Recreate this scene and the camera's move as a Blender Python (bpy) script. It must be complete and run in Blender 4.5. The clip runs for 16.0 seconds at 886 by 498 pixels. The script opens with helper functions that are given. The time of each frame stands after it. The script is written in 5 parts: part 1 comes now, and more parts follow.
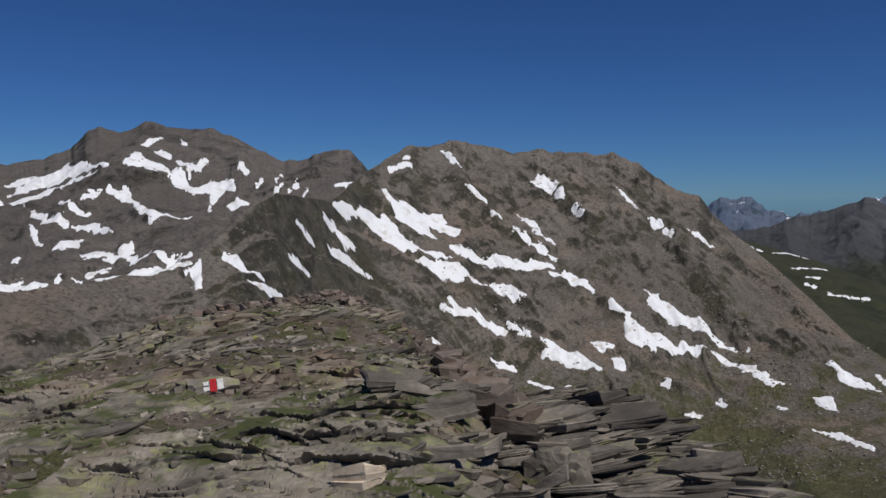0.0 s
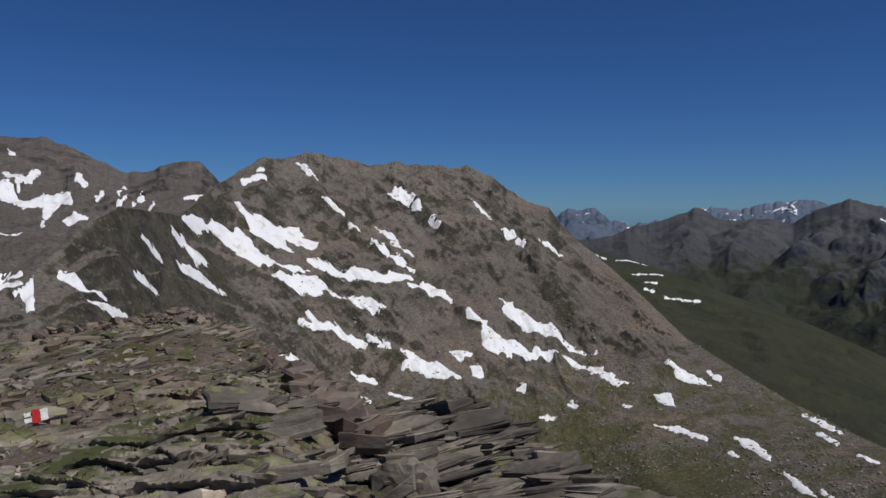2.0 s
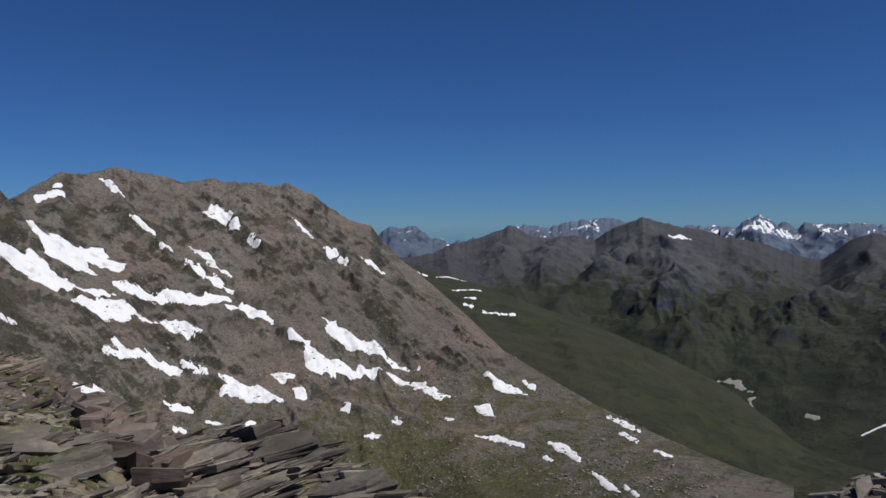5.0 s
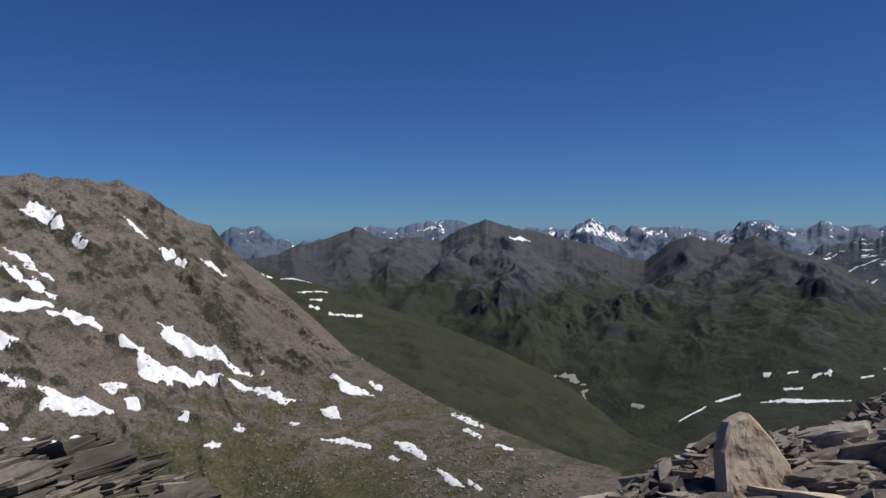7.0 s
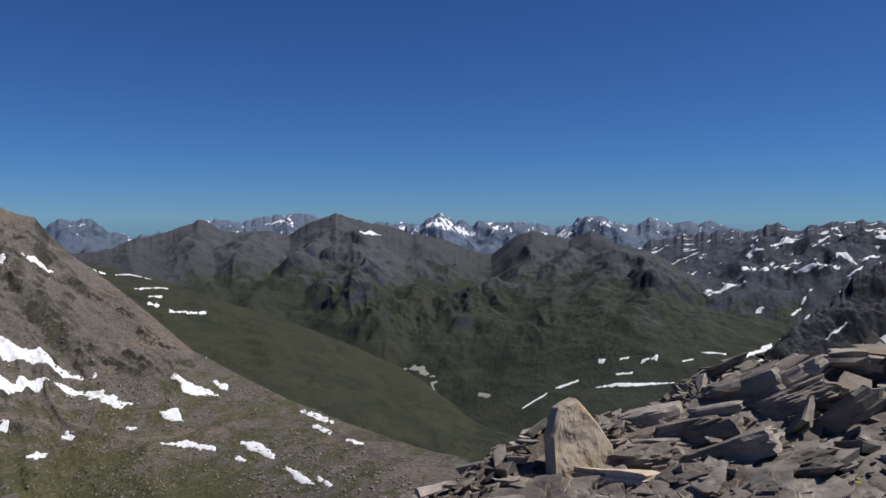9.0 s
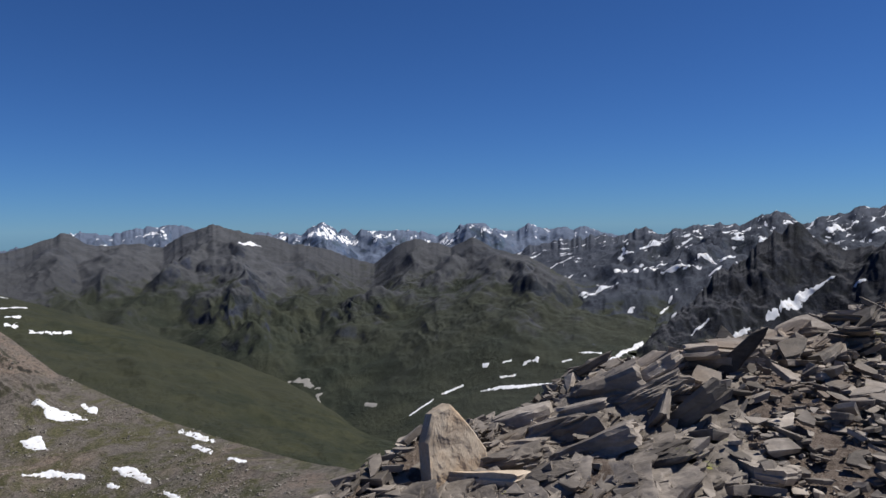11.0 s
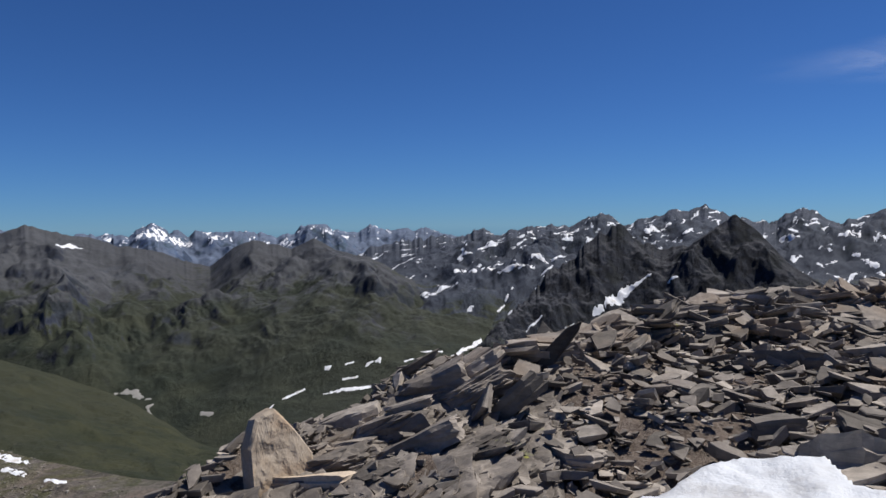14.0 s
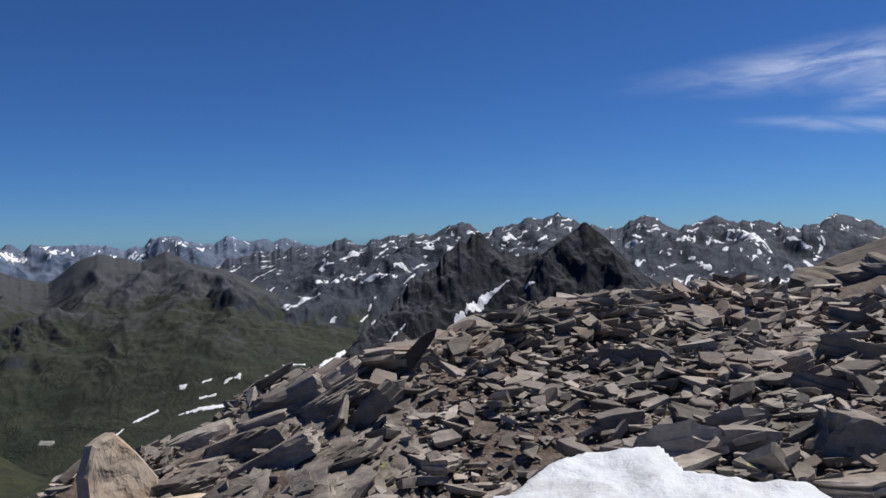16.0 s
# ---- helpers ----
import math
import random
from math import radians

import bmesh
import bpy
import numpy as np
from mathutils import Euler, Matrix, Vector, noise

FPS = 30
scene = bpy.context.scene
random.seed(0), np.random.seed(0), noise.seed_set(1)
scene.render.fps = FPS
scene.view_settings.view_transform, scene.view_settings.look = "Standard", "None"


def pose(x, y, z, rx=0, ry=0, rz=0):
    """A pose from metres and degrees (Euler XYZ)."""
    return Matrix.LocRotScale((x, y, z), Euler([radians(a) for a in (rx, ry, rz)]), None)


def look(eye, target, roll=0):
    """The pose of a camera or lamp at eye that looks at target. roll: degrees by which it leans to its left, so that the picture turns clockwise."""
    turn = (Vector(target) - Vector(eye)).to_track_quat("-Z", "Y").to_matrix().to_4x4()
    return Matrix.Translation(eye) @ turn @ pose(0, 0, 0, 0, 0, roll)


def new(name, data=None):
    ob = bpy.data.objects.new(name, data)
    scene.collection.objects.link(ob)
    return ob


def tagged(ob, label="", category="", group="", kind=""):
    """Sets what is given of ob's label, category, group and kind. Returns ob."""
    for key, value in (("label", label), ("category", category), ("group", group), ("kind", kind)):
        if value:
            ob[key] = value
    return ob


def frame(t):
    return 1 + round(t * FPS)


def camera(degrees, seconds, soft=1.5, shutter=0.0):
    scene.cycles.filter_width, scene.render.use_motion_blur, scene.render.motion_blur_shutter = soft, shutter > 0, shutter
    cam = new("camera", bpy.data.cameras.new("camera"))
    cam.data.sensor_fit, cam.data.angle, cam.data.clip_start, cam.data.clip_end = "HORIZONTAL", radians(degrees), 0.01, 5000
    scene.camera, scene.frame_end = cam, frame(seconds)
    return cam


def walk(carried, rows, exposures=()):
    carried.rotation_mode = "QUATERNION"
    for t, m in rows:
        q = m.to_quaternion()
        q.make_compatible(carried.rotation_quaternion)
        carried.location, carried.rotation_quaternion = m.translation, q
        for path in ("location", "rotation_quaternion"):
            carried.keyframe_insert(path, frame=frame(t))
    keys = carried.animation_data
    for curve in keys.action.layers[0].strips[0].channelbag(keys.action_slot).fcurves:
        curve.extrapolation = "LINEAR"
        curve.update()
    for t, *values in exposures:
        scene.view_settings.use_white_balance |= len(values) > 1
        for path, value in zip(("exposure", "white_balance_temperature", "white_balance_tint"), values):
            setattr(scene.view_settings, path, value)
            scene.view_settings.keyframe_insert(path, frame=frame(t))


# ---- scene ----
# A mountain summit with shattered slabs, a cirque opposite, a green valley and far ranges.
cam = camera(61.33, 16.0)
PATH = [
    (0.0, pose(0.002, 0.399, 1.598, 86.08, 0.22, -0.13)),
    (0.5, pose(0.021, 0.399, 1.599, 86.31, -0.02, -2.90)),
    (1.0, pose(0.041, 0.398, 1.600, 86.53, 0.19, -5.86)),
    (1.5, pose(0.059, 0.395, 1.600, 86.74, 0.38, -8.46)),
    (2.0, pose(0.076, 0.392, 1.601, 86.95, 0.55, -10.99)),
    (2.5, pose(0.090, 0.389, 1.601, 87.17, 0.70, -13.02)),
    (3.0, pose(0.105, 0.385, 1.601, 87.31, 0.33, -15.09)),
    (5.5, pose(0.187, 0.351, 1.601, 88.35, 0.72, -27.47)),
    (6.0, pose(0.207, 0.338, 1.601, 88.40, 0.47, -30.58)),
    (6.5, pose(0.226, 0.326, 1.601, 88.25, 0.38, -33.41)),
    (7.0, pose(0.243, 0.313, 1.601, 88.18, 0.32, -36.25)),
    (7.5, pose(0.258, 0.303, 1.602, 88.12, 0.49, -39.09)),
    (8.0, pose(0.273, 0.293, 1.603, 88.04, 0.24, -42.32)),
    (8.5, pose(0.283, 0.286, 1.604, 87.83, -0.04, -44.93)),
    (9.0, pose(0.291, 0.281, 1.602, 87.71, -0.10, -47.67)),
    (9.5, pose(0.300, 0.272, 1.603, 87.82, -0.05, -50.08)),
    (10.0, pose(0.312, 0.255, 1.604, 88.10, 0.10, -52.45)),
    (12.5, pose(0.356, 0.181, 1.601, 88.14, 1.39, -62.25)),
    (13.0, pose(0.362, 0.164, 1.598, 88.20, 1.11, -64.22)),
    (13.5, pose(0.367, 0.152, 1.598, 88.22, 0.88, -66.27)),
    (14.0, pose(0.373, 0.139, 1.599, 88.22, 0.76, -68.71)),
    (14.5, pose(0.377, 0.126, 1.599, 88.36, 0.96, -71.40)),
    (15.0, pose(0.381, 0.114, 1.597, 88.63, 1.03, -74.46)),
    (15.5, pose(0.384, 0.100, 1.595, 88.84, 1.22, -76.89)),
    (16.0, pose(0.386, 0.089, 1.594, 88.75, 1.47, -79.27)),
]
EXPOSURES = [(0.0, -0.42), (3.0, -0.38), (5.5, -0.22), (7.0, -0.12), (10.0, 0.08), (13.0, 0.13), (16.0, 0.12)]
walk(cam, PATH, EXPOSURES)

# ---- light ----
SUN_AZ, SUN_EL = 140.0, 57.0
world = bpy.data.worlds.new("world")
scene.world = world
world.use_nodes = True
wn = world.node_tree.nodes
sky = wn.new("ShaderNodeTexSky")
sky.sky_type, sky.sun_disc = "NISHITA", False
sky.sun_elevation, sky.sun_rotation = radians(SUN_EL), radians(SUN_AZ)
sky.altitude, sky.air_density, sky.dust_density, sky.ozone_density = 2600, 1.0, 0.0, 4.8
wn["Background"].inputs["Strength"].default_value = 0.067
deep = wn.new("ShaderNodeMix")
deep.data_type, deep.blend_type = "RGBA", "MULTIPLY"
deep.inputs[0].default_value = 1.0
deep.inputs[7].default_value = (0.35, 0.615, 1.0, 1)
world.node_tree.links.new(sky.outputs[0], deep.inputs[6])
world.node_tree.links.new(deep.outputs[2], wn["Background"].inputs[0])
sun = new("sun", bpy.data.lights.new("sun", "SUN"))
sun.data.energy, sun.data.angle, sun.data.color = 5.0, radians(0.53), (1.0, 0.96, 0.9)
sa, se = radians(SUN_AZ), radians(SUN_EL)
sun.matrix_world = look((math.sin(sa) * math.cos(se) * 50, math.cos(sa) * math.cos(se) * 50, math.sin(se) * 50), (0, 0, 0))
EYE_Z = 1.6

# ---- materials ----
class Mat:
    """A node material with short ways to add nodes."""

    def __init__(self, name, rough=0.9):
        self.m = bpy.data.materials.new(name)
        self.m.use_nodes = True
        self.nt = self.m.node_tree
        self.b = self.nt.nodes["Principled BSDF"]
        self.b.inputs["Roughness"].default_value = rough
        self.b.inputs["Specular IOR Level"].default_value = 0.25
        self.pos = self.nt.nodes.new("ShaderNodeNewGeometry")
        self.xyz = self.pos.outputs["Position"]

    def link(self, a, b):
        self.nt.links.new(a, b)

    def noise(self, scale, detail=6, rough=0.6, stretch=None, src=None, distort=0.0):
        n = self.nt.nodes.new("ShaderNodeTexNoise")
        n.inputs["Scale"].default_value = scale
        n.inputs["Detail"].default_value = detail
        n.inputs["Roughness"].default_value = rough
        n.inputs["Distortion"].default_value = distort
        v = src or self.xyz
        if stretch:
            mp = self.nt.nodes.new("ShaderNodeMapping")
            mp.inputs["Rotation"].default_value = stretch[1]
            mp.inputs["Scale"].default_value = stretch[0]
            self.link(v, mp.inputs["Vector"])
            v = mp.outputs["Vector"]
        self.link(v, n.inputs["Vector"])
        return n.outputs["Fac"]

    def ramp(self, fac, lo, hi, a=0.0, b=1.0):
        n = self.nt.nodes.new("ShaderNodeMapRange")
        n.interpolation_type = "SMOOTHSTEP"
        for k, v in zip(("From Min", "From Max", "To Min", "To Max"), (lo, hi, a, b)):
            n.inputs[k].default_value = v
        self.link(fac, n.inputs["Value"])
        return n.outputs["Result"]

    def math(self, op, a, b):
        n = self.nt.nodes.new("ShaderNodeMath")
        n.operation = op
        for i, v in enumerate((a, b)):
            if isinstance(v, (int, float)):
                n.inputs[i].default_value = v
            else:
                self.link(v, n.inputs[i])
        return n.outputs[0]

    def mix(self, fac, a, b, blend="MIX"):
        n = self.nt.nodes.new("ShaderNodeMix")
        n.data_type, n.blend_type = "RGBA", blend
        if isinstance(fac, (int, float)):
            n.inputs[0].default_value = fac
        else:
            self.link(fac, n.inputs[0])
        for i, v in ((6, a), (7, b)):
            if isinstance(v, tuple):
                n.inputs[i].default_value = (*v, 1)
            else:
                self.link(v, n.inputs[i])
        return n.outputs[2]

    def axis(self, out, k):
        n = self.nt.nodes.new("ShaderNodeSeparateXYZ")
        self.link(out, n.inputs[0])
        return n.outputs[k]

    def bump(self, fac, strength, distance):
        n = self.nt.nodes.new("ShaderNodeBump")
        n.inputs["Strength"].default_value = strength
        n.inputs["Distance"].default_value = distance
        self.link(fac, n.inputs["Height"])
        if self.b.inputs["Normal"].is_linked:
            self.link(self.b.inputs["Normal"].links[0].from_socket, n.inputs["Normal"])
        self.link(n.outputs[0], self.b.inputs["Normal"])

    def color(self, c):
        self.link(c, self.b.inputs["Base Color"])
        return self.m


def mountain_mat(name, rock, scree, grass, size, grass_low, grass_high, grass_amount, warm=None, streak=None, snow=None, grain=1.0, steep_at=(0.66, 0.82), outcrop=0.5):
    """Alpine ground: rock on steep faces and outcrops, scree on gentle ones, grass below a height. size: metres of the main patches."""
    k = Mat(name)
    big = k.noise(1 / size, 5, 0.6)
    wide = k.noise(0.42 / size, 4, 0.55)
    mid = k.noise(5 / size, 8, 0.68, distort=0.6)
    fine = k.noise(40 / size, 6, 0.75)
    slope = k.axis(k.pos.outputs["Normal"], 2)
    c = k.mix(k.ramp(mid, 0.36, 0.64), tuple(v * 0.8 for v in scree), tuple(v * 1.16 for v in scree))
    c = k.mix(k.ramp(wide, 0.4, 0.6), c, tuple(v * 0.78 for v in scree))
    if warm:
        c = k.mix(k.ramp(big, 0.5, 0.66), c, warm)
    lines = None
    if streak:
        mp = k.nt.nodes.new("ShaderNodeMapping")
        mp.vector_type = "TEXTURE"
        mp.inputs["Rotation"].default_value = (0, 0, radians(streak))
        mp.inputs["Scale"].default_value = (7, 1, 1.6)
        k.link(k.xyz, mp.inputs["Vector"])
        lines = k.noise(9 / size, 7, 0.62, src=mp.outputs["Vector"], distort=0.4)
        c = k.mix(k.ramp(lines, 0.36, 0.64, 0.5, 0.0), c, tuple(v * 0.66 for v in scree))
    r = k.mix(k.ramp(mid, 0.38, 0.62), tuple(v * 0.45 for v in rock), tuple(v * 1.25 for v in rock))
    r = k.mix(k.math("MULTIPLY", k.ramp(k.noise(2.6 / size, 6, 0.65), 0.46, 0.62), 0.4), r, (rock[0] * 0.95, rock[1] * 0.98, rock[2] * 0.6))
    knob = k.math("ADD", k.ramp(k.noise(1.5 / size, 8, 0.66, distort=0.8), 0.5, 0.66), k.math("MULTIPLY", k.math("SUBTRACT", mid, 0.5), 1.2))
    bare = k.math("MAXIMUM", k.ramp(k.math("ADD", slope, k.ramp(mid, 0.25, 0.75, -0.1, 0.1)), *steep_at, 1.0, 0.0), k.math("MULTIPLY", k.ramp(knob, 0.35, 0.75), outcrop))
    c = k.mix(bare, c, r)
    z = k.axis(k.xyz, 2)
    low = k.ramp(k.math("ADD", z, k.math("MULTIPLY", k.math("SUBTRACT", big, 0.5), size * 0.9)), grass_low, grass_high, 1.0, 0.0)
    tuft = k.ramp(k.math("ADD", k.math("MULTIPLY", low, 0.75), k.math("MULTIPLY", k.math("SUBTRACT", mid, 0.5), 1.6)), 0.25, 0.55)
    g = k.mix(k.ramp(k.noise(2.2 / size, 7, 0.7), 0.3, 0.7), tuple(v * 0.62 for v in grass), (grass[0] * 1.7, grass[1] * 1.3, grass[2] * 1.2))
    g = k.mix(k.ramp(wide, 0.42, 0.6, 0.0, 0.6), g, (grass[0] * 1.5, grass[1] * 1.15, grass[2] * 1.25))
    keep = k.math("MULTIPLY", k.math("MULTIPLY", tuft, k.ramp(slope, 0.5, 0.75)), grass_amount)
    c = k.mix(keep, c, g)
    c = k.mix(k.ramp(fine, 0.34, 0.52, 0.5 * grain, 0.0), c, tuple(v * 0.35 for v in rock))
    c = k.mix(k.ramp(fine, 0.56, 0.7, 0.0, 0.5 * grain), c, tuple(v * 1.7 for v in scree))
    if snow:
        amount, bearing, high = snow
        mp = k.nt.nodes.new("ShaderNodeMapping")
        mp.vector_type = "TEXTURE"
        mp.inputs["Rotation"].default_value = (0, 0, radians(90 - bearing))
        mp.inputs["Scale"].default_value = (5.5, 1, 1)
        k.link(k.xyz, mp.inputs["Vector"])
        patch = k.noise(7.5 / size, 6, 0.55, src=mp.outputs["Vector"], distort=0.5)
        patch = k.math("ADD", patch, k.ramp(z, high[0], high[1], -0.14, 0.0))
        c = k.mix(k.ramp(patch, 0.7 - amount, 0.712 - amount), c, (0.72, 0.74, 0.78))
    k.bump(mid, 0.7, size * 0.05)
    k.bump(fine, 0.9, size * 0.012)
    return k.color(c)


M_MAIN = mountain_mat("cirque rock and scree", (0.07, 0.064, 0.052), (0.158, 0.138, 0.121), (0.05, 0.062, 0.024), 90, -215, -62, 0.9, (0.18, 0.14, 0.112), -62, grain=1.5, steep_at=(0.66, 0.8), outcrop=0.7)
M_LEFT = mountain_mat("dark peak rock", (0.055, 0.05, 0.047), (0.13, 0.115, 0.104), (0.05, 0.058, 0.03), 140, -300, -100, 0.3, None, 40, grain=1.4, outcrop=0.8)
M_GREEN = mountain_mat("alpine meadow", (0.06, 0.062, 0.055), (0.085, 0.083, 0.066), (0.024, 0.033, 0.017), 150, -60, 200, 1.0, None, None, None, 0.4, outcrop=0.0)
# Ranges beyond the valley: blue haze of distance is mixed into the base colours.
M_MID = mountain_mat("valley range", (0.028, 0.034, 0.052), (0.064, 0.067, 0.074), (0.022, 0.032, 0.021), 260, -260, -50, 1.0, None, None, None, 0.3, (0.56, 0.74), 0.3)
M_RIGHT = mountain_mat("snow streaked haze blue rock", (0.03, 0.039, 0.06), (0.052, 0.061, 0.083), (0.028, 0.04, 0.022), 280, -280, -110, 0.95, None, None, (0.085, 98, (-330, -120)), 0.4)
# Near-black base colour also holds the shade of faces turned from the sun.
M_DARK = mountain_mat("dark shaded horn rock", (0.017, 0.02, 0.03), (0.046, 0.048, 0.057), (0.03, 0.04, 0.018), 120, -260, -130, 0.6, None, None, None, 0.5, (0.66, 0.84))
# Bluest base colours: the thickest haze is put into the farthest rock.
M_FAR = mountain_mat("far haze blue rock", (0.065, 0.095, 0.16), (0.11, 0.14, 0.205), (0.05, 0.07, 0.06), 300, -600, -400, 0.2, None, None, (0.085, 55, (-200, 0)), 0.4)


def soil_mat():
    """Brown gravelly soil with cushions of moss and short grass; green far below."""
    k = Mat("summit soil")
    a, b, g = k.noise(0.9, 7, 0.65), k.noise(7, 7, 0.7), k.noise(45, 5, 0.7)
    c = k.mix(k.ramp(b, 0.3, 0.7), (0.075, 0.055, 0.043), (0.19, 0.15, 0.125))
    c = k.mix(k.ramp(g, 0.5, 0.7, 0.0, 0.6), c, (0.27, 0.24, 0.21))
    m = k.mix(k.ramp(g, 0.3, 0.7), (0.04, 0.042, 0.016), (0.12, 0.115, 0.05))
    turf = k.ramp(k.math("ADD", a, k.math("MULTIPLY", k.math("SUBTRACT", b, 0.5), 0.5)), 0.455, 0.56)
    c = k.mix(k.math("MULTIPLY", turf, k.ramp(k.axis(k.xyz, 0), 0.8, 2.4, 1.0, 0.0)), c, m)
    low = k.ramp(k.axis(k.xyz, 2), -60, -20, 1.0, 0.0)
    c = k.mix(low, c, k.mix(k.ramp(k.noise(0.02, 8, 0.7), 0.35, 0.65), (0.03, 0.042, 0.016), (0.075, 0.075, 0.045)))
    k.bump(b, 0.8, 0.08)
    k.bump(g, 0.8, 0.02)
    return k.color(c)


M_GROUND = soil_mat()


# ---- terrain ----
def hashed(ix, iy, seed):
    h = (ix.astype(np.int64) * 374761393 + iy.astype(np.int64) * 668265263 + seed * 974711) & 0xFFFFFFFF
    h = ((h ^ (h >> 13)) * 1274126177) & 0xFFFFFFFF
    return ((h ^ (h >> 16)) & 0xFFFF) / 65535.0


def value(x, y, seed):
    """Smooth value noise in -1..1."""
    ix, iy = np.floor(x), np.floor(y)
    fx, fy = x - ix, y - iy
    fx, fy = fx * fx * fx * (fx * (fx * 6 - 15) + 10), fy * fy * fy * (fy * (fy * 6 - 15) + 10)
    a, b = hashed(ix, iy, seed), hashed(ix + 1, iy, seed)
    c, d = hashed(ix, iy + 1, seed), hashed(ix + 1, iy + 1, seed)
    return (a + (b - a) * fx + (c - a) * fy + (a - b - c + d) * fx * fy) * 2 - 1


def fbm(x, y, octaves, seed, gain=0.5, ridged=False):
    total, amp = 0.0, 1.0
    for k in range(octaves):
        v = value(x * 2 ** k + 17.3 * k, y * 2 ** k - 9.1 * k, seed + k)
        total = total + amp * ((0.5 - np.abs(v)) * 1.4 if ridged else v)
        amp *= gain
    return total


def soft(x, px, py, width):
    """Interpolated and smoothed over a bearing width."""
    fine = np.linspace(px[0] - 3 * width, px[-1] + 3 * width, 900)
    v = np.interp(fine, px, py)
    k = np.exp(-0.5 * (np.arange(-200, 201) * (fine[1] - fine[0]) / width) ** 2)
    pad = np.concatenate([np.full(200, v[0]), v, np.full(200, v[-1])])
    return np.interp(x, fine, np.convolve(pad, k / k.sum(), "valid"))


class Mountain:
    """A ridge seen from the summit: crest and foot as (bearing, angle above eye height, metres away)."""

    def __init__(self, crest, foot, power, rough, jag, gully, size, seed, shear=0.0, band=None, stretch=0.42, back=0.75, ease=1.5, calm=None, rise=0.5, crag=0.0, spike=0.0, cliffs=()):
        self.c, self.f = np.array(crest, float), np.array(foot, float)
        self.power, self.rough, self.jag, self.gully, self.size, self.seed = power, rough, jag, gully, size, seed
        self.shear, self.band, self.stretch, self.back, self.ease = shear, band, stretch, back, ease
        self.calm, self.rise, self.crag, self.spike = calm, rise, crag, spike
        self.spurs = []
        self.cliffs = []
        for az, el, wide, tall in cliffs:
            self.cliffs.append((az, self.seat(az, el), wide, tall))

    def seat(self, az, el):
        """How far away the plain slope is met at a bearing and an angle above eye height."""
        d = np.linspace(float(soft(np.array([az]), self.f[:, 0], self.f[:, 2], 4.0)[0]), float(np.interp(az, self.c[:, 0], self.c[:, 2])), 400)
        up = np.degrees(np.arctan2(self.height(np.full(400, az), d, 0.0, False) - EYE_Z, d))
        return float(d[np.argmin(np.abs(up - el))])

    def spur(self, proud, slope, *line):
        """A rocky rib along (bearing, angle above eye height), standing proud of the slope towards the summit."""
        pts, tall = [], proud * 0.75
        for i, (az, el) in enumerate(line):
            lift = 0.0 if i == 0 else tall * (0.6 if i == len(line) - 1 else 1.0)
            d = self.seat(az, el)
            d = self.seat(az, el - math.degrees(lift / d))
            pts.append((d * math.sin(radians(az)), d * math.cos(radians(az)), lift))
        self.spurs.append((np.array(pts), tall / slope * 1.9))

    def reseat(self, az, d):
        """The place on the ribbed slope that is seen where the plain slope would show (az, d)."""
        dc, zc, df, zf = self.lines(np.array([az]))
        el = (self.height(np.array([az]), np.array([d]), 0.0, False)[0] - EYE_Z) / d
        dd = np.linspace(max(d * 0.8, df[0]), min(d * 1.12, dc[0] - 1), 160)
        up = (self.height(np.full(160, az), dd, 0.0) - EYE_Z) / dd
        hit = np.nonzero(up >= el)[0]
        return float(dd[hit[0]]) if len(hit) else d

    def lines(self, az):
        dc = soft(az, self.c[:, 0], self.c[:, 2], self.ease)
        zc = np.interp(az, self.c[:, 0], self.c[:, 2] * np.tan(np.radians(self.c[:, 1])))
        self.body = soft(az, self.c[:, 0], self.c[:, 2] * np.tan(np.radians(self.c[:, 1])), 2.2)
        zc = zc + self.jag * fbm(az * dc / 57.3 / self.size * 4, az * 0, 5, self.seed + 40, 0.6)
        if self.spike:
            q = az * dc / 57.3
            zc = zc + self.spike * (fbm(q / 75, az * 0 + 3.3, 4, self.seed + 44, 0.6, True) - 0.35)
        df = soft(az, self.f[:, 0], self.f[:, 2], 4.0)
        zf = soft(az, self.f[:, 0], self.f[:, 2] * np.tan(np.radians(self.f[:, 1])), 4.0)
        return dc, zc, df, zf

    def height(self, az, d, relief=1.0, ribs=True):
        dc, zc, df, zf = self.lines(az)
        s = (d - df) / (dc - df)
        up = np.clip(s, 0, 1)
        sharp = np.clip((up - self.rise) / (1 - self.rise), 0, 1)
        top = self.body + (zc - self.body) * sharp * sharp * (3 - 2 * sharp)
        z = zf + (top - zf) * (0.25 * up + 0.75 * up ** self.power)
        z = np.where(s > 1, zc - (d - dc) * self.back, z)
        x, y = d * np.sin(np.radians(az)), d * np.cos(np.radians(az))
        if ribs and self.spurs:
            wob = self.size * 0.09
            wx = x + wob * fbm(x / self.size * 3, y / self.size * 3, 3, self.seed + 80)
            wy = y + wob * fbm(x / self.size * 3, y / self.size * 3, 3, self.seed + 84)
            rag = 1 + 0.4 * fbm(x / self.size * 4, y / self.size * 4, 4, self.seed + 88)
            lift = np.zeros(z.shape)
            for pts, wide in self.spurs:
                for p, q in zip(pts, pts[1:]):
                    e = q - p
                    t = np.clip(((wx - p[0]) * e[0] + (wy - p[1]) * e[1]) / (e[0] ** 2 + e[1] ** 2 + 1e-9), 0, 1)
                    off = np.hypot(wx - p[0] - t * e[0], wy - p[1] - t * e[1]) / wide
                    lift = np.maximum(lift, (p[2] + t * e[2]) * np.clip(1 - off, 0, 1) ** 1.25)
            z = z + lift * rag * np.clip((1 - s) * 8, 0, 1)
